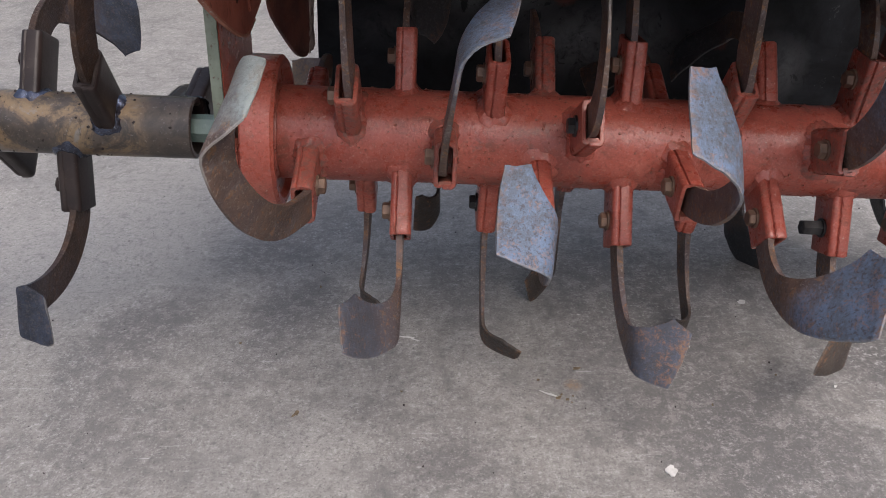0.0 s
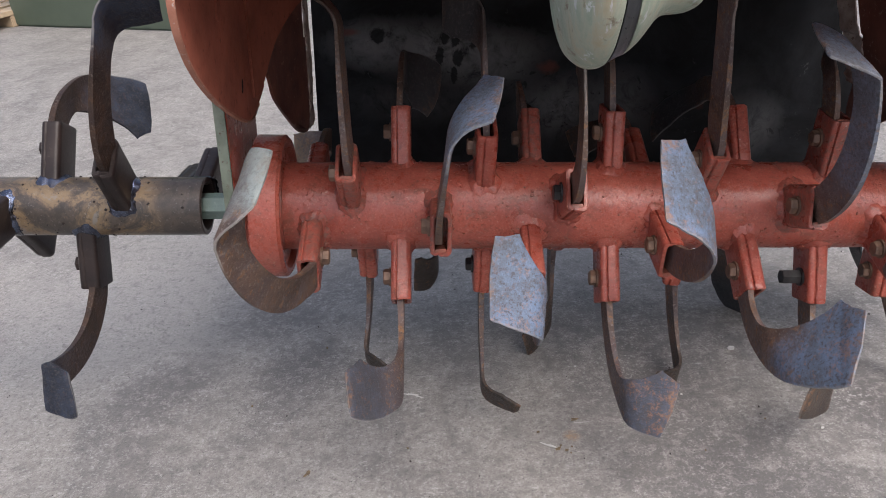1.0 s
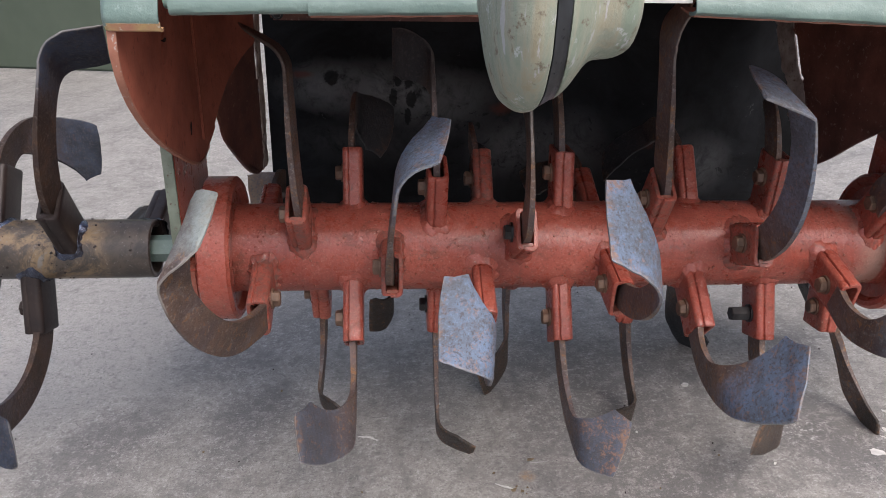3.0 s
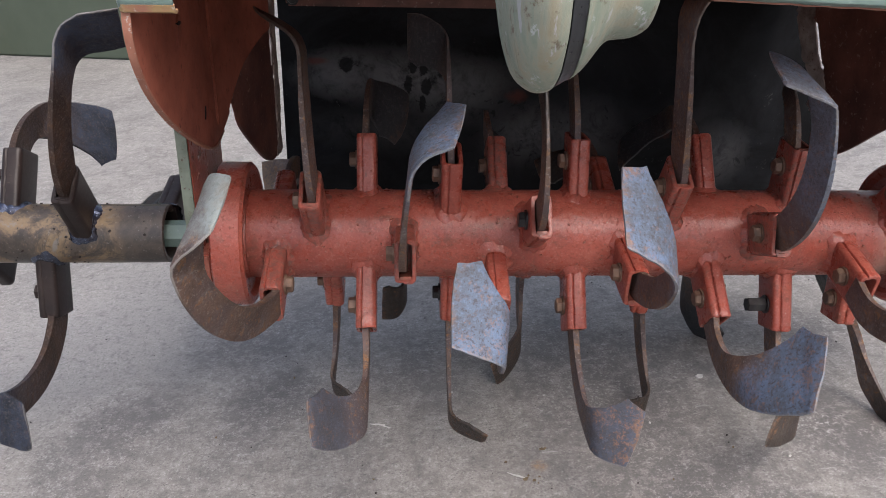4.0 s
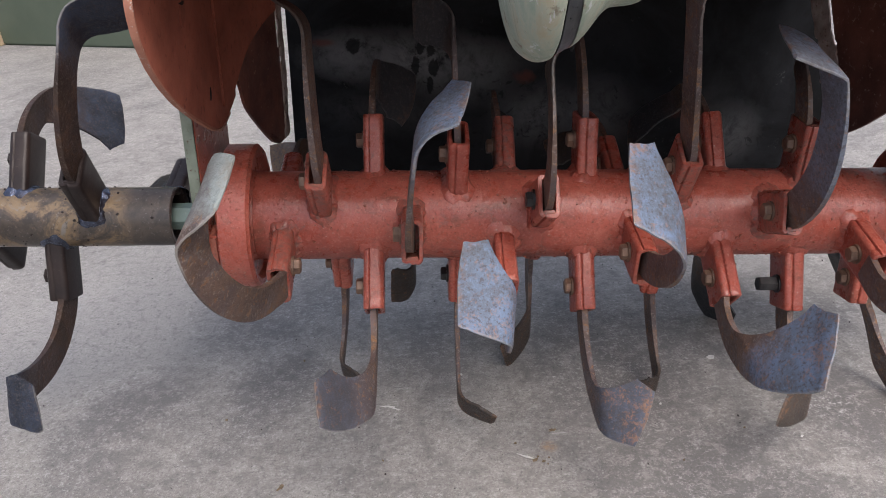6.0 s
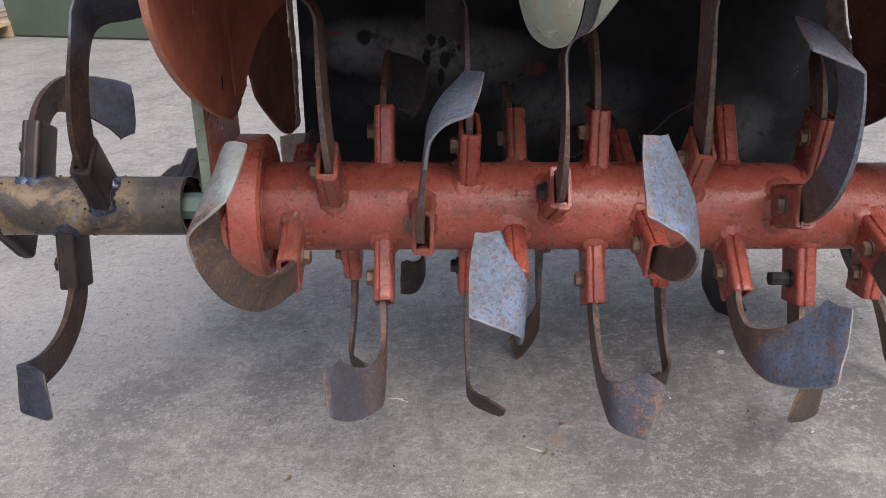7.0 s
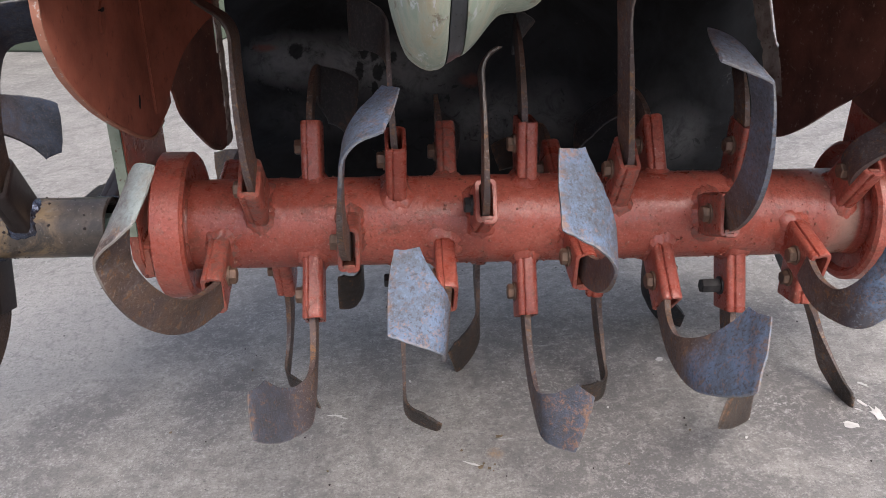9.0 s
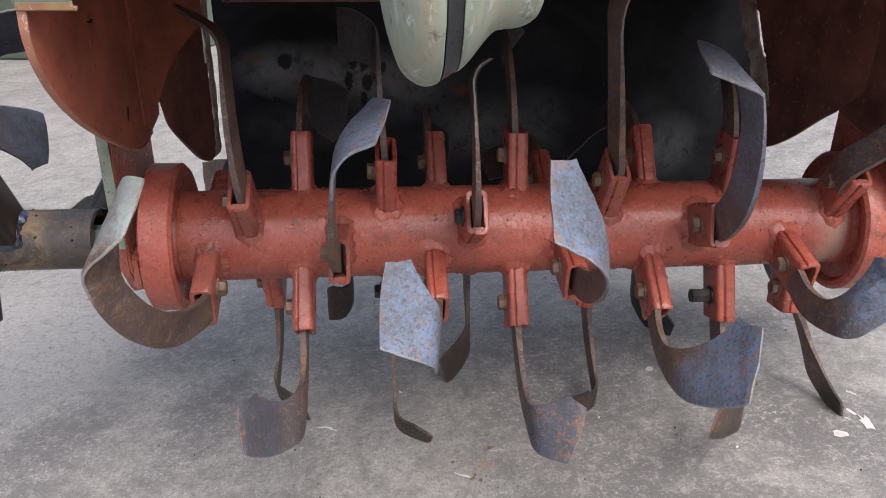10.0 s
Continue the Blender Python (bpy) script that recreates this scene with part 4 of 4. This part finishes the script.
dark_tine(-0.3228, 75.5, 1, head=-1, tilt=-2.3, spin=-4.1, swing=5.8, straight=0.0002, arc=105.3, length=0.19, width=0.0309, flare_in=0.0009, flare_out=0.0242, tip_outer=0.0038, tip_inner=0.0139, tip_drop=-0.0148, fold_at=0.1726, fold_turn=-10, fold=81.1, fold_radius=0.006, bow=0.0073)
dark_tine(-0.2802, -57.2, 1, tilt=1.9, spin=14.6, swing=4.2, straight=0.0275, arc=70.7, length=0.1894, width=0.0283, flare_in=0.0098, flare_out=0.0156, tip_outer=0.0272, tip_inner=0.0234, tip_drop=-0.0009, fold_at=0.1678, fold_turn=11.6, fold=63.9, fold_radius=0.023, bow=0.0049)
dark_tine(-0.3558, -122.2, 1, head=-1, tilt=1.4, spin=1.8, swing=5.6, straight=0, arc=105.9, length=0.1834, width=0.0301, flare_in=0.0375, flare_out=0.0195, tip_outer=0.0055, tip_inner=0.0246, tip_drop=-0.0198, fold_at=0.1226, fold_turn=50.9, fold=40.1, fold_radius=0.0237, bow=-0.0093)
dark_tine(-0.211, -169, 1, blade=False)
dark_tine(-0.398, -2, -1)
dark_tine(-0.4, 130, -1, blade=False)
dark_tine(-0.235, 174, 1)

bm = bmesh.new()
spatter_mesh(bm, EXT_WELDED, R_EXT, 4)
tagged(part("weld_spatter", bm, DARK_STEEL, ext, "dark weld spatter"), kind="stuff")

shaft = thing("hexagon_shaft", ROTOR, "grey-green hexagonal drive shaft between the rotors", "shaft")
bm = bmesh.new()
lathe(bm, [(-0.30, 0.0), (-0.30, 0.0135), (-0.151, 0.0135), (-0.151, 0.0)], 6)
part("bar", bm, GREEN, shaft)
bm = bmesh.new()
lathe(bm, [(-0.168, 0.0), (-0.168, 0.028), (-0.166, 0.030), (-0.1505, 0.030), (-0.1505, 0.0)], 36)
part("hub", bm, GREEN, shaft, "worn green hub ring")
bm = bmesh.new()
lathe(bm, [(0.5725, 0.0), (0.5725, 0.050), (0.575, 0.053), (0.630, 0.053), (0.632, 0.050), (0.632, 0.0)], 40, 0.0003)
part("end_hub", bm, PALE_HUB, shaft, "pale grey-green hub beyond the end flange")

# ---- hood of the tiller: shell, side plates, chain case arms, rubber flap, gear case ----
body = thing("tiller_hood", ROTOR, "tiller hood of green and red painted sheet steel over the rotor", "tiller")


def side_plate(parent, x, s, rear, back, hole, mat, lapped):
    """Front lobe of a hood side plate, then the slanted rear lobe, which leaves an open slot before its flange strip."""
    front = [(0, -0.2105, 0.262), (0, -0.2134, 0.2359), (0, -0.2056, 0.2131), (0, -0.1834, 0.1869), (0, -0.1416, 0.1567), (0, -0.0882, 0.1271), (0, -0.0203, 0.0974), (0, 0.0288, 0.0994), (0, 0.0636, 0.1064)]
    top = [(0, 0.070, 0.16), (0, 0.075, 0.33), (0, -0.20, 0.33)]
    bm = bmesh.new()
    slab(bm, [(x, p.y, p.z) for p in smooth_line(front, 4) + [Vector(p) for p in top]], (s * 0.004, 0, 0), 0.0012)
    plate = part("side_plate", bm, mat, parent, "red hood side plate with a rounded lobe")
    bm = bmesh.new()
    line = smooth_line(front, 4)
    sheet(bm, [[Vector((x - s * 0.0006 + s * (0.0030 + 0.0030 * (1 - i / len(line)) ** 2) * j, p.y - 0.0004 + 0.0006 * noise.noise(Vector((i * 0.6, j, x))), p.z - 0.0004 + 0.0006 * noise.noise(Vector((j, i * 0.7, x)))) ) for j in (0, 0.5, 1)] for i, p in enumerate(line[1:-4])], 0.0020)
    part("rim", bm, CHIPPED, plate, "chipped rim of the plate, rubbed to steel")
    # Black ovals stand proud of the plate for the dark in slot and emboss.
    for name, y, z, a, b, high, skin, label in (("slot", -0.0396, 0.1366, 0.0022, 0.0058, 0.0005, RUBBER, "narrow oval slot, its dark inside laid on in black"), ("emboss", -0.1010, 0.2200, 0.0066, 0.0125, 0.0016, GRIMY_RED, "raised oval stamped in the plate"), ("slot", -0.1005, 0.2262, 0.0042, 0.0016, 0.0021, RUBBER, "short black oval for the dark top of the emboss")):
        bm = bmesh.new()
        ring = [(a * math.cos(i * math.pi / 9), b * math.sin(i * math.pi / 9)) for i in range(18)]
        slab(bm, [(x - s * high, y + p + 0.35 * q, z + q) for p, q in ring], (s * (high + 0.0004), 0, 0), 0.0004 if name == "emboss" else 0.0)
        part(name, bm, skin, plate, label)
    bm = bmesh.new()
    pts = smooth_line([(0, y, z) for y, z in rear], 3) + [Vector((0, *p)) for p in back]
    near = min(range(len(pts)), key=lambda i: (pts[i] - Vector((0, *hole))).length)
    start = math.atan2(pts[near].z - hole[1], pts[near].y - hole[0])
    ring = [Vector((0, hole[0] + 0.0026 * math.cos(start + i * math.pi / 8), hole[1] + 0.0044 * math.sin(start + i * math.pi / 8))) for i in range(17)]
    pts = pts[:near + 1] + ring + [pts[near] + Vector((0, 0.00002, 0.00002))] + pts[near + 1:]
    slab(bm, [(x - s * 0.003 - s * (p.y - 0.02) * 0.17, p.y, p.z) for p in pts], (s * 0.003, 0.0005, 0))
    part("rear_lobe", bm, DARK_BROWN, plate, "dark brown rear lobe")
    if not lapped:
        return plate
    bm = bmesh.new()
    seam = smooth_line([(0, 0.020, 0.113), (0, 0.034, 0.1242), (0, 0.0528, 0.1387), (0, 0.0759, 0.1526), (0, 0.1009, 0.1612), (0, 0.1382, 0.1698), (0, 0.166, 0.1734)], 3) + [Vector((0, 0.170, 0.31)), Vector((0, 0.0, 0.32)), Vector((0, 0.0, 0.113))]
    slab(bm, [(x - s * 0.0055 - s * (p.y - 0.02) * 0.17, p.y, p.z) for p in seam], (s * 0.0022, 0.0004, 0), 0.0008)
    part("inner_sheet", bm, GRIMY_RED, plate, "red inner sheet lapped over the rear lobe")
    return plate


def flange_strip(plate, x, s, line, width):
    """The dented strip along the rear edge of a lobe: (z, front edge y) pairs."""
    bm = bmesh.new()
    rows = []
    for i, p in enumerate(smooth_line([(0, y, z) for z, y in line], 4)):
        row = []
        for j in range(7):
            y = p.y + width * j / 6
            row.append(Vector((x - s * 0.003 - s * (y - 0.02) * 0.17 + 0.0036 * noise.noise(Vector((i * 0.8, j * 0.5, x * 9))), y, p.z)))
        rows.append(row)
    sheet(bm, rows, 0.002)
    part("flange_strip", bm, PEEL, plate, "dented flange strip with peeling paint")


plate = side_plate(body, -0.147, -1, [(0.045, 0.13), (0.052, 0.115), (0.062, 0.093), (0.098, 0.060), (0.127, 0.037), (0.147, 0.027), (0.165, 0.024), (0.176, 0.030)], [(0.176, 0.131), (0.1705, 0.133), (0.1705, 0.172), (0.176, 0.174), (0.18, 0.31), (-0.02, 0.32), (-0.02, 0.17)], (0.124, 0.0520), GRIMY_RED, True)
flange_strip(plate, -0.147, -1, [(0.024, 0.170), (0.06, 0.176), (0.10, 0.176), (0.14, 0.1765), (0.20, 0.178), (0.27, 0.18)], 0.015)
# Right plate: same red sheet, darkened in its paint colour for shade.
plate = side_plate(body, 0.556, 1, [(0.010, 0.140), (0.018, 0.129), (0.039, 0.109), (0.068, 0.087), (0.099, 0.061), (0.125, 0.043), (0.144, 0.033), (0.162, 0.031), (0.172, 0.05), (0.170, 0.10), (0.174, 0.136)], [(0.1790, 0.139), (0.2010, 0.181), (0.210, 0.184), (0.220, 0.31), (0.02, 0.32)], (0.1321, 0.0591), DARK_BROWN, False)
flange_strip(plate, 0.556, 1, [(0.080, 0.150), (0.10, 0.158), (0.130, 0.172), (0.139, 0.1830), (0.181, 0.2055), (0.20, 0.212), (0.26, 0.235)], 0.034)

for x, s in ((-0.1585, -1), (0.5625, 1)):
    bm = bmesh.new()
    slab(bm, [(x, -0.066, 0.36), (x, 0.062, 0.36), (x, 0.062, -0.005), (x, 0.045, -0.035), (x, 0.0, -0.05), (x, -0.045, -0.035), (x, -0.066, -0.005)], (s * 0.010, 0, 0), 0.002)
    arm = part("chain_case", bm, RED, body, "red chain case arm")
    bm = bmesh.new()
    slab(bm, [(x + s * 0.0004, -0.0665, 0.02), (x + s * 0.0098, -0.0665, 0.02), (x + s * 0.0098, -0.0665, 0.24), (x + s * 0.0004, -0.0665, 0.24)], (0, -0.003, 0))
    part("edge_strip", bm, WORN_GREEN, arm, "bare grey-green edge strip")
bm = bmesh.new()
slab(bm, [(-0.1505, -0.058, -0.028), (-0.1505, -0.062, 0.006), (-0.1505, -0.040, 0.010), (-0.1505, -0.034, -0.036)], (-0.012, 0, 0), 0.003)
part("lug", bm, RED, rotor, "red lug welded on the flange")

# hood shell over the rotor
bm = bmesh.new()
arc = smooth_line([(0, -0.200, 0.292), (0, -0.14, 0.315), (0, -0.03, 0.330), (0, 0.08, 0.320), (0, 0.16, 0.302), (0, 0.215, 0.284), (0, 0.258, 0.266)], 4)
sheet(bm, [[Vector((-0.150 + 0.71 * j / 12, p.y, p.z)) for j in range(13)] for p in arc], 0.003)
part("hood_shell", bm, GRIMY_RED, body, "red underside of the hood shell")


def lip(parent, u0, u1, z0, z1, y=-0.205, edge=True, name="hood_panel", label="pale green front panel with chipped lower edge", under=None):
    """A green hood front panel with a folded lower lip, and the chipped sheet edge under it."""
    prof = smooth_line([(0, y + 0.010, -0.0010), (0, y + 0.002, 0.0), (0, y - 0.003, 0.004), (0, y + 0.004, 0.02), (0, y + 0.010, 0.036)], 4)
    bm = bmesh.new()
    n = max(6, int((u1 - u0) / 0.006))
    rows = [[Vector((u0 + (u1 - u0) * j / n, p.y + 0.0008 * noise.noise(Vector((u0 * 9 + j * 0.16, p.z * 40, 3))), z0 + (z1 - z0) * j / n + p.z + 0.0005 * noise.noise(Vector((j * 0.4, z0 * 50, 0))))) for j in range(n + 1)] for p in prof]
    sheet(bm, rows, 0.0024)
    panel = part(name, bm, GREEN, parent, label)
    if edge:
        bm = bmesh.new()
        sheet(bm, [[Vector((u0 + 0.001 + (u1 - u0 - 0.002) * j / n, y + dy, z0 + (z1 - z0) * j / n + dz + 0.0006 * noise.noise(Vector((j * 0.5, 7, 0))))) for j in range(n + 1)] for dy, dz in ((0.0022, -0.0016), (0.007, -0.0022), (0.03, 0.0))], 0.0016)
        part("sheet_edge", bm, under or CHIPPED, panel, "chipped sheet edge, worn through to steel")
    return panel


lip(body, -0.1125, -0.0215, 0.2622, 0.2645, edge=False)
lip(body, -0.0222, 0.100, 0.2632, 0.2650, -0.2075)
lip(body, 0.2390, 0.560, 0.2655, 0.2530)
lip(body, -0.1165, -0.1122, 0.2660, 0.2662, -0.2010, False, "corner_step", "pale green step beside the hood corner")
# rounded corner with its yellowed underside
bm = bmesh.new()
prof = smooth_line([(0, 0.012, -0.0048), (0, 0.003, -0.0038), (0, -0.0015, 0.0), (0, -0.002, 0.006), (0, 0.004, 0.02), (0, 0.010, 0.042)], 4)
side_line = smooth_line([(-0.1530, 0.030, 0), (-0.1535, 0.008, 0), (-0.1515, 0.0015, 0), (-0.147, 0.0, 0), (-0.132, 0.0, 0), (-0.1172, 0.0, 0)], 3)
sheet(bm, [[Vector((q.x, -0.2150 + q.y + p.y * (1 if q.y < 0.004 else 0.3), 0.2580 + p.z + 0.0004 * noise.noise(Vector((q.x * 80, p.z * 60, 1))))) for q in side_line] for p in prof[5:]], 0.0024)
corner = part("corner_panel", bm, GREEN, body, "pale green hood corner with a yellowed edge")
bm = bmesh.new()
sheet(bm, [[Vector((q.x + 0.0006, -0.2150 + q.y + dy, 0.2580 + dz + 0.0005 * noise.noise(Vector((q.x * 300, dz * 90, 1))))) for q in side_line[4:]] for dy, dz in ((0.007, -0.0046), (0.003, -0.0052), (-0.0004, -0.0040), (-0.0022, 0.0004))], 0.0020)
part("sheet_edge", bm, YELLOWED, corner, "yellowed chipped lower edge")
# The light on this sheet edge is put into its white colour.
bm = bmesh.new()
slab(bm, [(0.101, -0.2020, 0.2720), (0.238, -0.2020, 0.2722), (0.238, -0.197, 0.2722), (0.101, -0.197, 0.2720)], (0, 0, 0.0020))
part("cross_sheet", bm, CHIP, body, "sheet edge between the front panels, its lit edge made white")

# rubber flap hanging behind the rotor
bm = bmesh.new()
rows = []
EDGE = ((0.26, 0.533), (0.18, 0.538), (0.115, 0.549), (0.088, 0.582), (0.0, 0.582), (-0.10, 0.560))
for i in range(19):
    f = i / 18
    z = 0.26 - 0.36 * f
    right = next(b + (a - b) * (z - zb) / (za - zb) for (za, a), (zb, b) in zip(EDGE, EDGE[1:]) if z >= zb - 1e-6)
    left = -0.115 - 0.004 * f
    row = []
    for j in range(33):
        g = j / 32
        back = max(0, (g - 0.72) / 0.28)
        row.append(Vector((left + (right - left) * g, 0.222 + (0.012 * math.sin(j * 0.42 + f * 2) + 0.02 * f) * (1 - back) + 0.042 * back * (2 - back), z + 0.006 * math.sin(j * 0.55) * f)))
    rows.append(row)
sheet(bm, rows, 0.005)
part("rubber_flap", bm, FLAP, body, "black rubber flap with grey mud smears and painted-on sheen")
bm = bmesh.new()
slab(bm, [(-0.102, 0.200, 0.193), (0.165, 0.200, 0.193), (0.165, 0.212, 0.193), (-0.102, 0.212, 0.193)], (0, 0, 0.085), 0.003)
beam = part("clamp_bar", bm, DARK_BROWN, body, "dark red bar that holds the flap")
bm = bmesh.new()
hex_mesh(bm, 0.0, 0.005, 0.0052, 0.007)
part("bolt_head", bm, BLACK_BOLT, beam, m=pose(-0.094, 0.200, 0.201, 90, 0, 0))

# gear case hanging in front of the hood: two cast halves with a black seal between them
def case_half(name, profile, mat, label):
    bm = bmesh.new()
    rings = lathe(bm, [(p.x, p.y) for p in smooth_line([(x, r, 0) for x, r in profile], 3)], 96, 0.0005)
    bm.faces.new(rings[0]), bm.faces.new(rings[-1])
    for v in bm.verts:
        z = v.co.z
        v.co.y = v.co.y * 0.9 - 0.395
        v.co.z = 0.300 + z + (0.15 if z > 0.0001 else 0)
    return part(name, bm, mat, body, label)


case_half("gear_case", [(0.0690, 0.004), (0.0700, 0.010), (0.0715, 0.018), (0.0745, 0.032), (0.0785, 0.0425), (0.083, 0.0475), (0.0875, 0.0500), (0.0920, 0.0500), (0.0952, 0.0485), (0.0957, 0.0465)], CAST, "pale green worn cast gear case half")
case_half("seal", [(0.0958, 0.030), (0.0958, 0.0463), (0.0975, 0.0470), (0.1015, 0.0446), (0.1027, 0.0432), (0.1027, 0.030)], SEAL, "black rubber seal band")
case_half("gear_case", [(0.1028, 0.0430), (0.1036, 0.0440), (0.1080, 0.0402), (0.1125, 0.0345), (0.1165, 0.0292), (0.1205, 0.0264), (0.1300, 0.0252), (0.1365, 0.0215), (0.1400, 0.0140), (0.1418, 0.0060)], CAST, "pale green worn cast gear case half with a side boss")

# ---- far green cabinet and pallet ----
cabinet = thing("green_cabinet", pose(-1.675, 3.335, 0, 0, 0, -25.5), "dark green painted steel cabinet far behind the machine", "cabinet")
bm = bmesh.new()
slab(bm, [(0.0, 0.0, 0.0), (1.10, 0.0, 0.0), (1.10, 0.35, 0.0), (0.0, 0.35, 0.0)], (0, 0, 1.5), 0.008)
part("cabinet_body", bm, DARK_GREEN, cabinet)
pallet = thing("pallet", pose(-2.01, 3.29, 0, 0, 0, -24), "pale wooden pallet lying on the floor", "pallet")
for y in (0.0, 0.16, 0.32):
    bm = bmesh.new()
    slab(bm, [(-0.3, y, 0), (0.3, y, 0), (0.3, y + 0.09, 0), (-0.3, y + 0.09, 0)], (0, 0, 0.045), 0.003)
    part("runner", bm, WOOD, pallet)
for k in range(5):
    bm = bmesh.new()
    x = -0.3 + 0.127 * k
    slab(bm, [(x, -0.01, 0.045), (x + 0.092, -0.01, 0.045), (x + 0.092, 0.42, 0.045), (x, 0.42, 0.045)], (0, 0, 0.018), 0.002)
    part("board", bm, WOOD, pallet)


# ---- litter on the floor ----
def flake(name, x, y, size, seed, mat, label, category, thick=0.0006, stretch=1.0, turn=0.0, group=""):
    """A thin ragged flake lying on the floor."""
    rnd = random.Random(seed)
    bm = bmesh.new()
    n = 13
    pts = []
    for i in range(n):
        a = 2 * math.pi * i / n
        r = size * rnd.uniform(0.42, 1.05)
        pts.append((r * math.cos(a) * stretch, r * math.sin(a), 0.0002 + thick * rnd.uniform(0, 0.5)))
    slab(bm, pts, (0, 0, thick))
    ob = new(name, mesh_of(bm, name, mat, False))
    ob.matrix_basis = pose(x, y, 0, 0, 0, turn)
    return tagged(ob, label, category, group)


for k, (x, y, size, stretch, turn) in enumerate(((0.556, 0.706, 0.0062, 2.6, -88), (0.521, 0.694, 0.0062, 1.9, -35), (0.549, 0.726, 0.0026, 4.2, -70), (0.541, 0.716, 0.0016, 3.0, -40), (0.566, 0.757, 0.0030, 2.4, -50), (0.536, 0.736, 0.0013, 2.0, 20))):
    flake("paint_chip", x, y, size, 80 + k, CHIP, "white paint chip lying on the concrete", "paint chip", 0.0006, stretch, turn, "white paint chips on the floor")
for k, (x, y, size) in enumerate(((0.365, 0.840, 0.0040), (0.226, 0.583, 0.0058), (0.425, 0.718, 0.0016), (0.067, 0.844, 0.0016), (0.176, 0.825, 0.0013), (0.412, 0.690, 0.0016), (0.285, 0.76, 0.0014))):
    flake("crumb", x, y, size, 90 + k, CHIP, "small pale crumb of plaster on the concrete", "crumb", min(size * 0.7, 0.0014), 1.4, 40 * k, "pale crumbs on the floor")
for k, (x, y, size, stretch, turn) in enumerate(((0.129, 0.690, 0.0016, 7.0, -30), (0.137, 0.684, 0.0030, 1.6, 20), (-0.123, 0.672, 0.0030, 2.4, 60), (0.161, 0.729, 0.0030, 1.5, 10))):
    flake("leaf_scrap", x, y, size, 100 + k, CHIP if k == 0 else LEAF, "scrap of dry leaf on the concrete", "leaf scrap", 0.0008, stretch, turn, "leaf scraps on the floor")
for k, (x, y, size, stretch, turn) in enumerate(((-0.020, 0.793, 0.0020, 5.0, -12), (-0.010, 0.788, 0.0014, 4.5, -35))):
    flake("plaster_smear", x, y, size, 110 + k, CHIP, "thin white plaster smear on the concrete", "smear", 0.0002, stretch, turn)

for k, (x, y, size) in enumerate(((0.146, 0.681, 0.0022), (0.141, 0.689, 0.0016), (0.152, 0.686, 0.0014), (0.150, 0.677, 0.0012), (0.120, 0.712, 0.0018), (0.285, 0.668, 0.0016), (-0.02, 0.70, 0.0016), (0.36, 0.71, 0.0014), (-0.205, 0.79, 0.0018), (-0.13, 0.90, 0.0020))):
    flake("dirt_crumb", x, y, size * 0.8, 130 + k, LEAF, "dark crumb of dried soil on the concrete", "crumb", size * 0.6, 1.3, 50 * k, "dark crumbs on the floor")

rnd = random.Random(5)
bm = bmesh.new()
for k in range(420):
    x, y = rnd.uniform(-0.7, 0.9), rnd.uniform(0.15, 1.5)
    r = 0.0004 + 0.0010 * rnd.random() ** 3
    pts = [(x + r * rnd.uniform(0.6, 1) * math.cos(a), y + r * rnd.uniform(0.6, 1) * math.sin(a), 0.0001) for a in (0, 1.3, 2.5, 3.8, 5.0)]
    slab(bm, pts, (0, 0, r * 0.8))
grit = new("floor_grit", mesh_of(bm, "floor_grit", DARK_STEEL, False))
tagged(grit, "scattered dark grit on the concrete floor", "grit", kind="stuff")
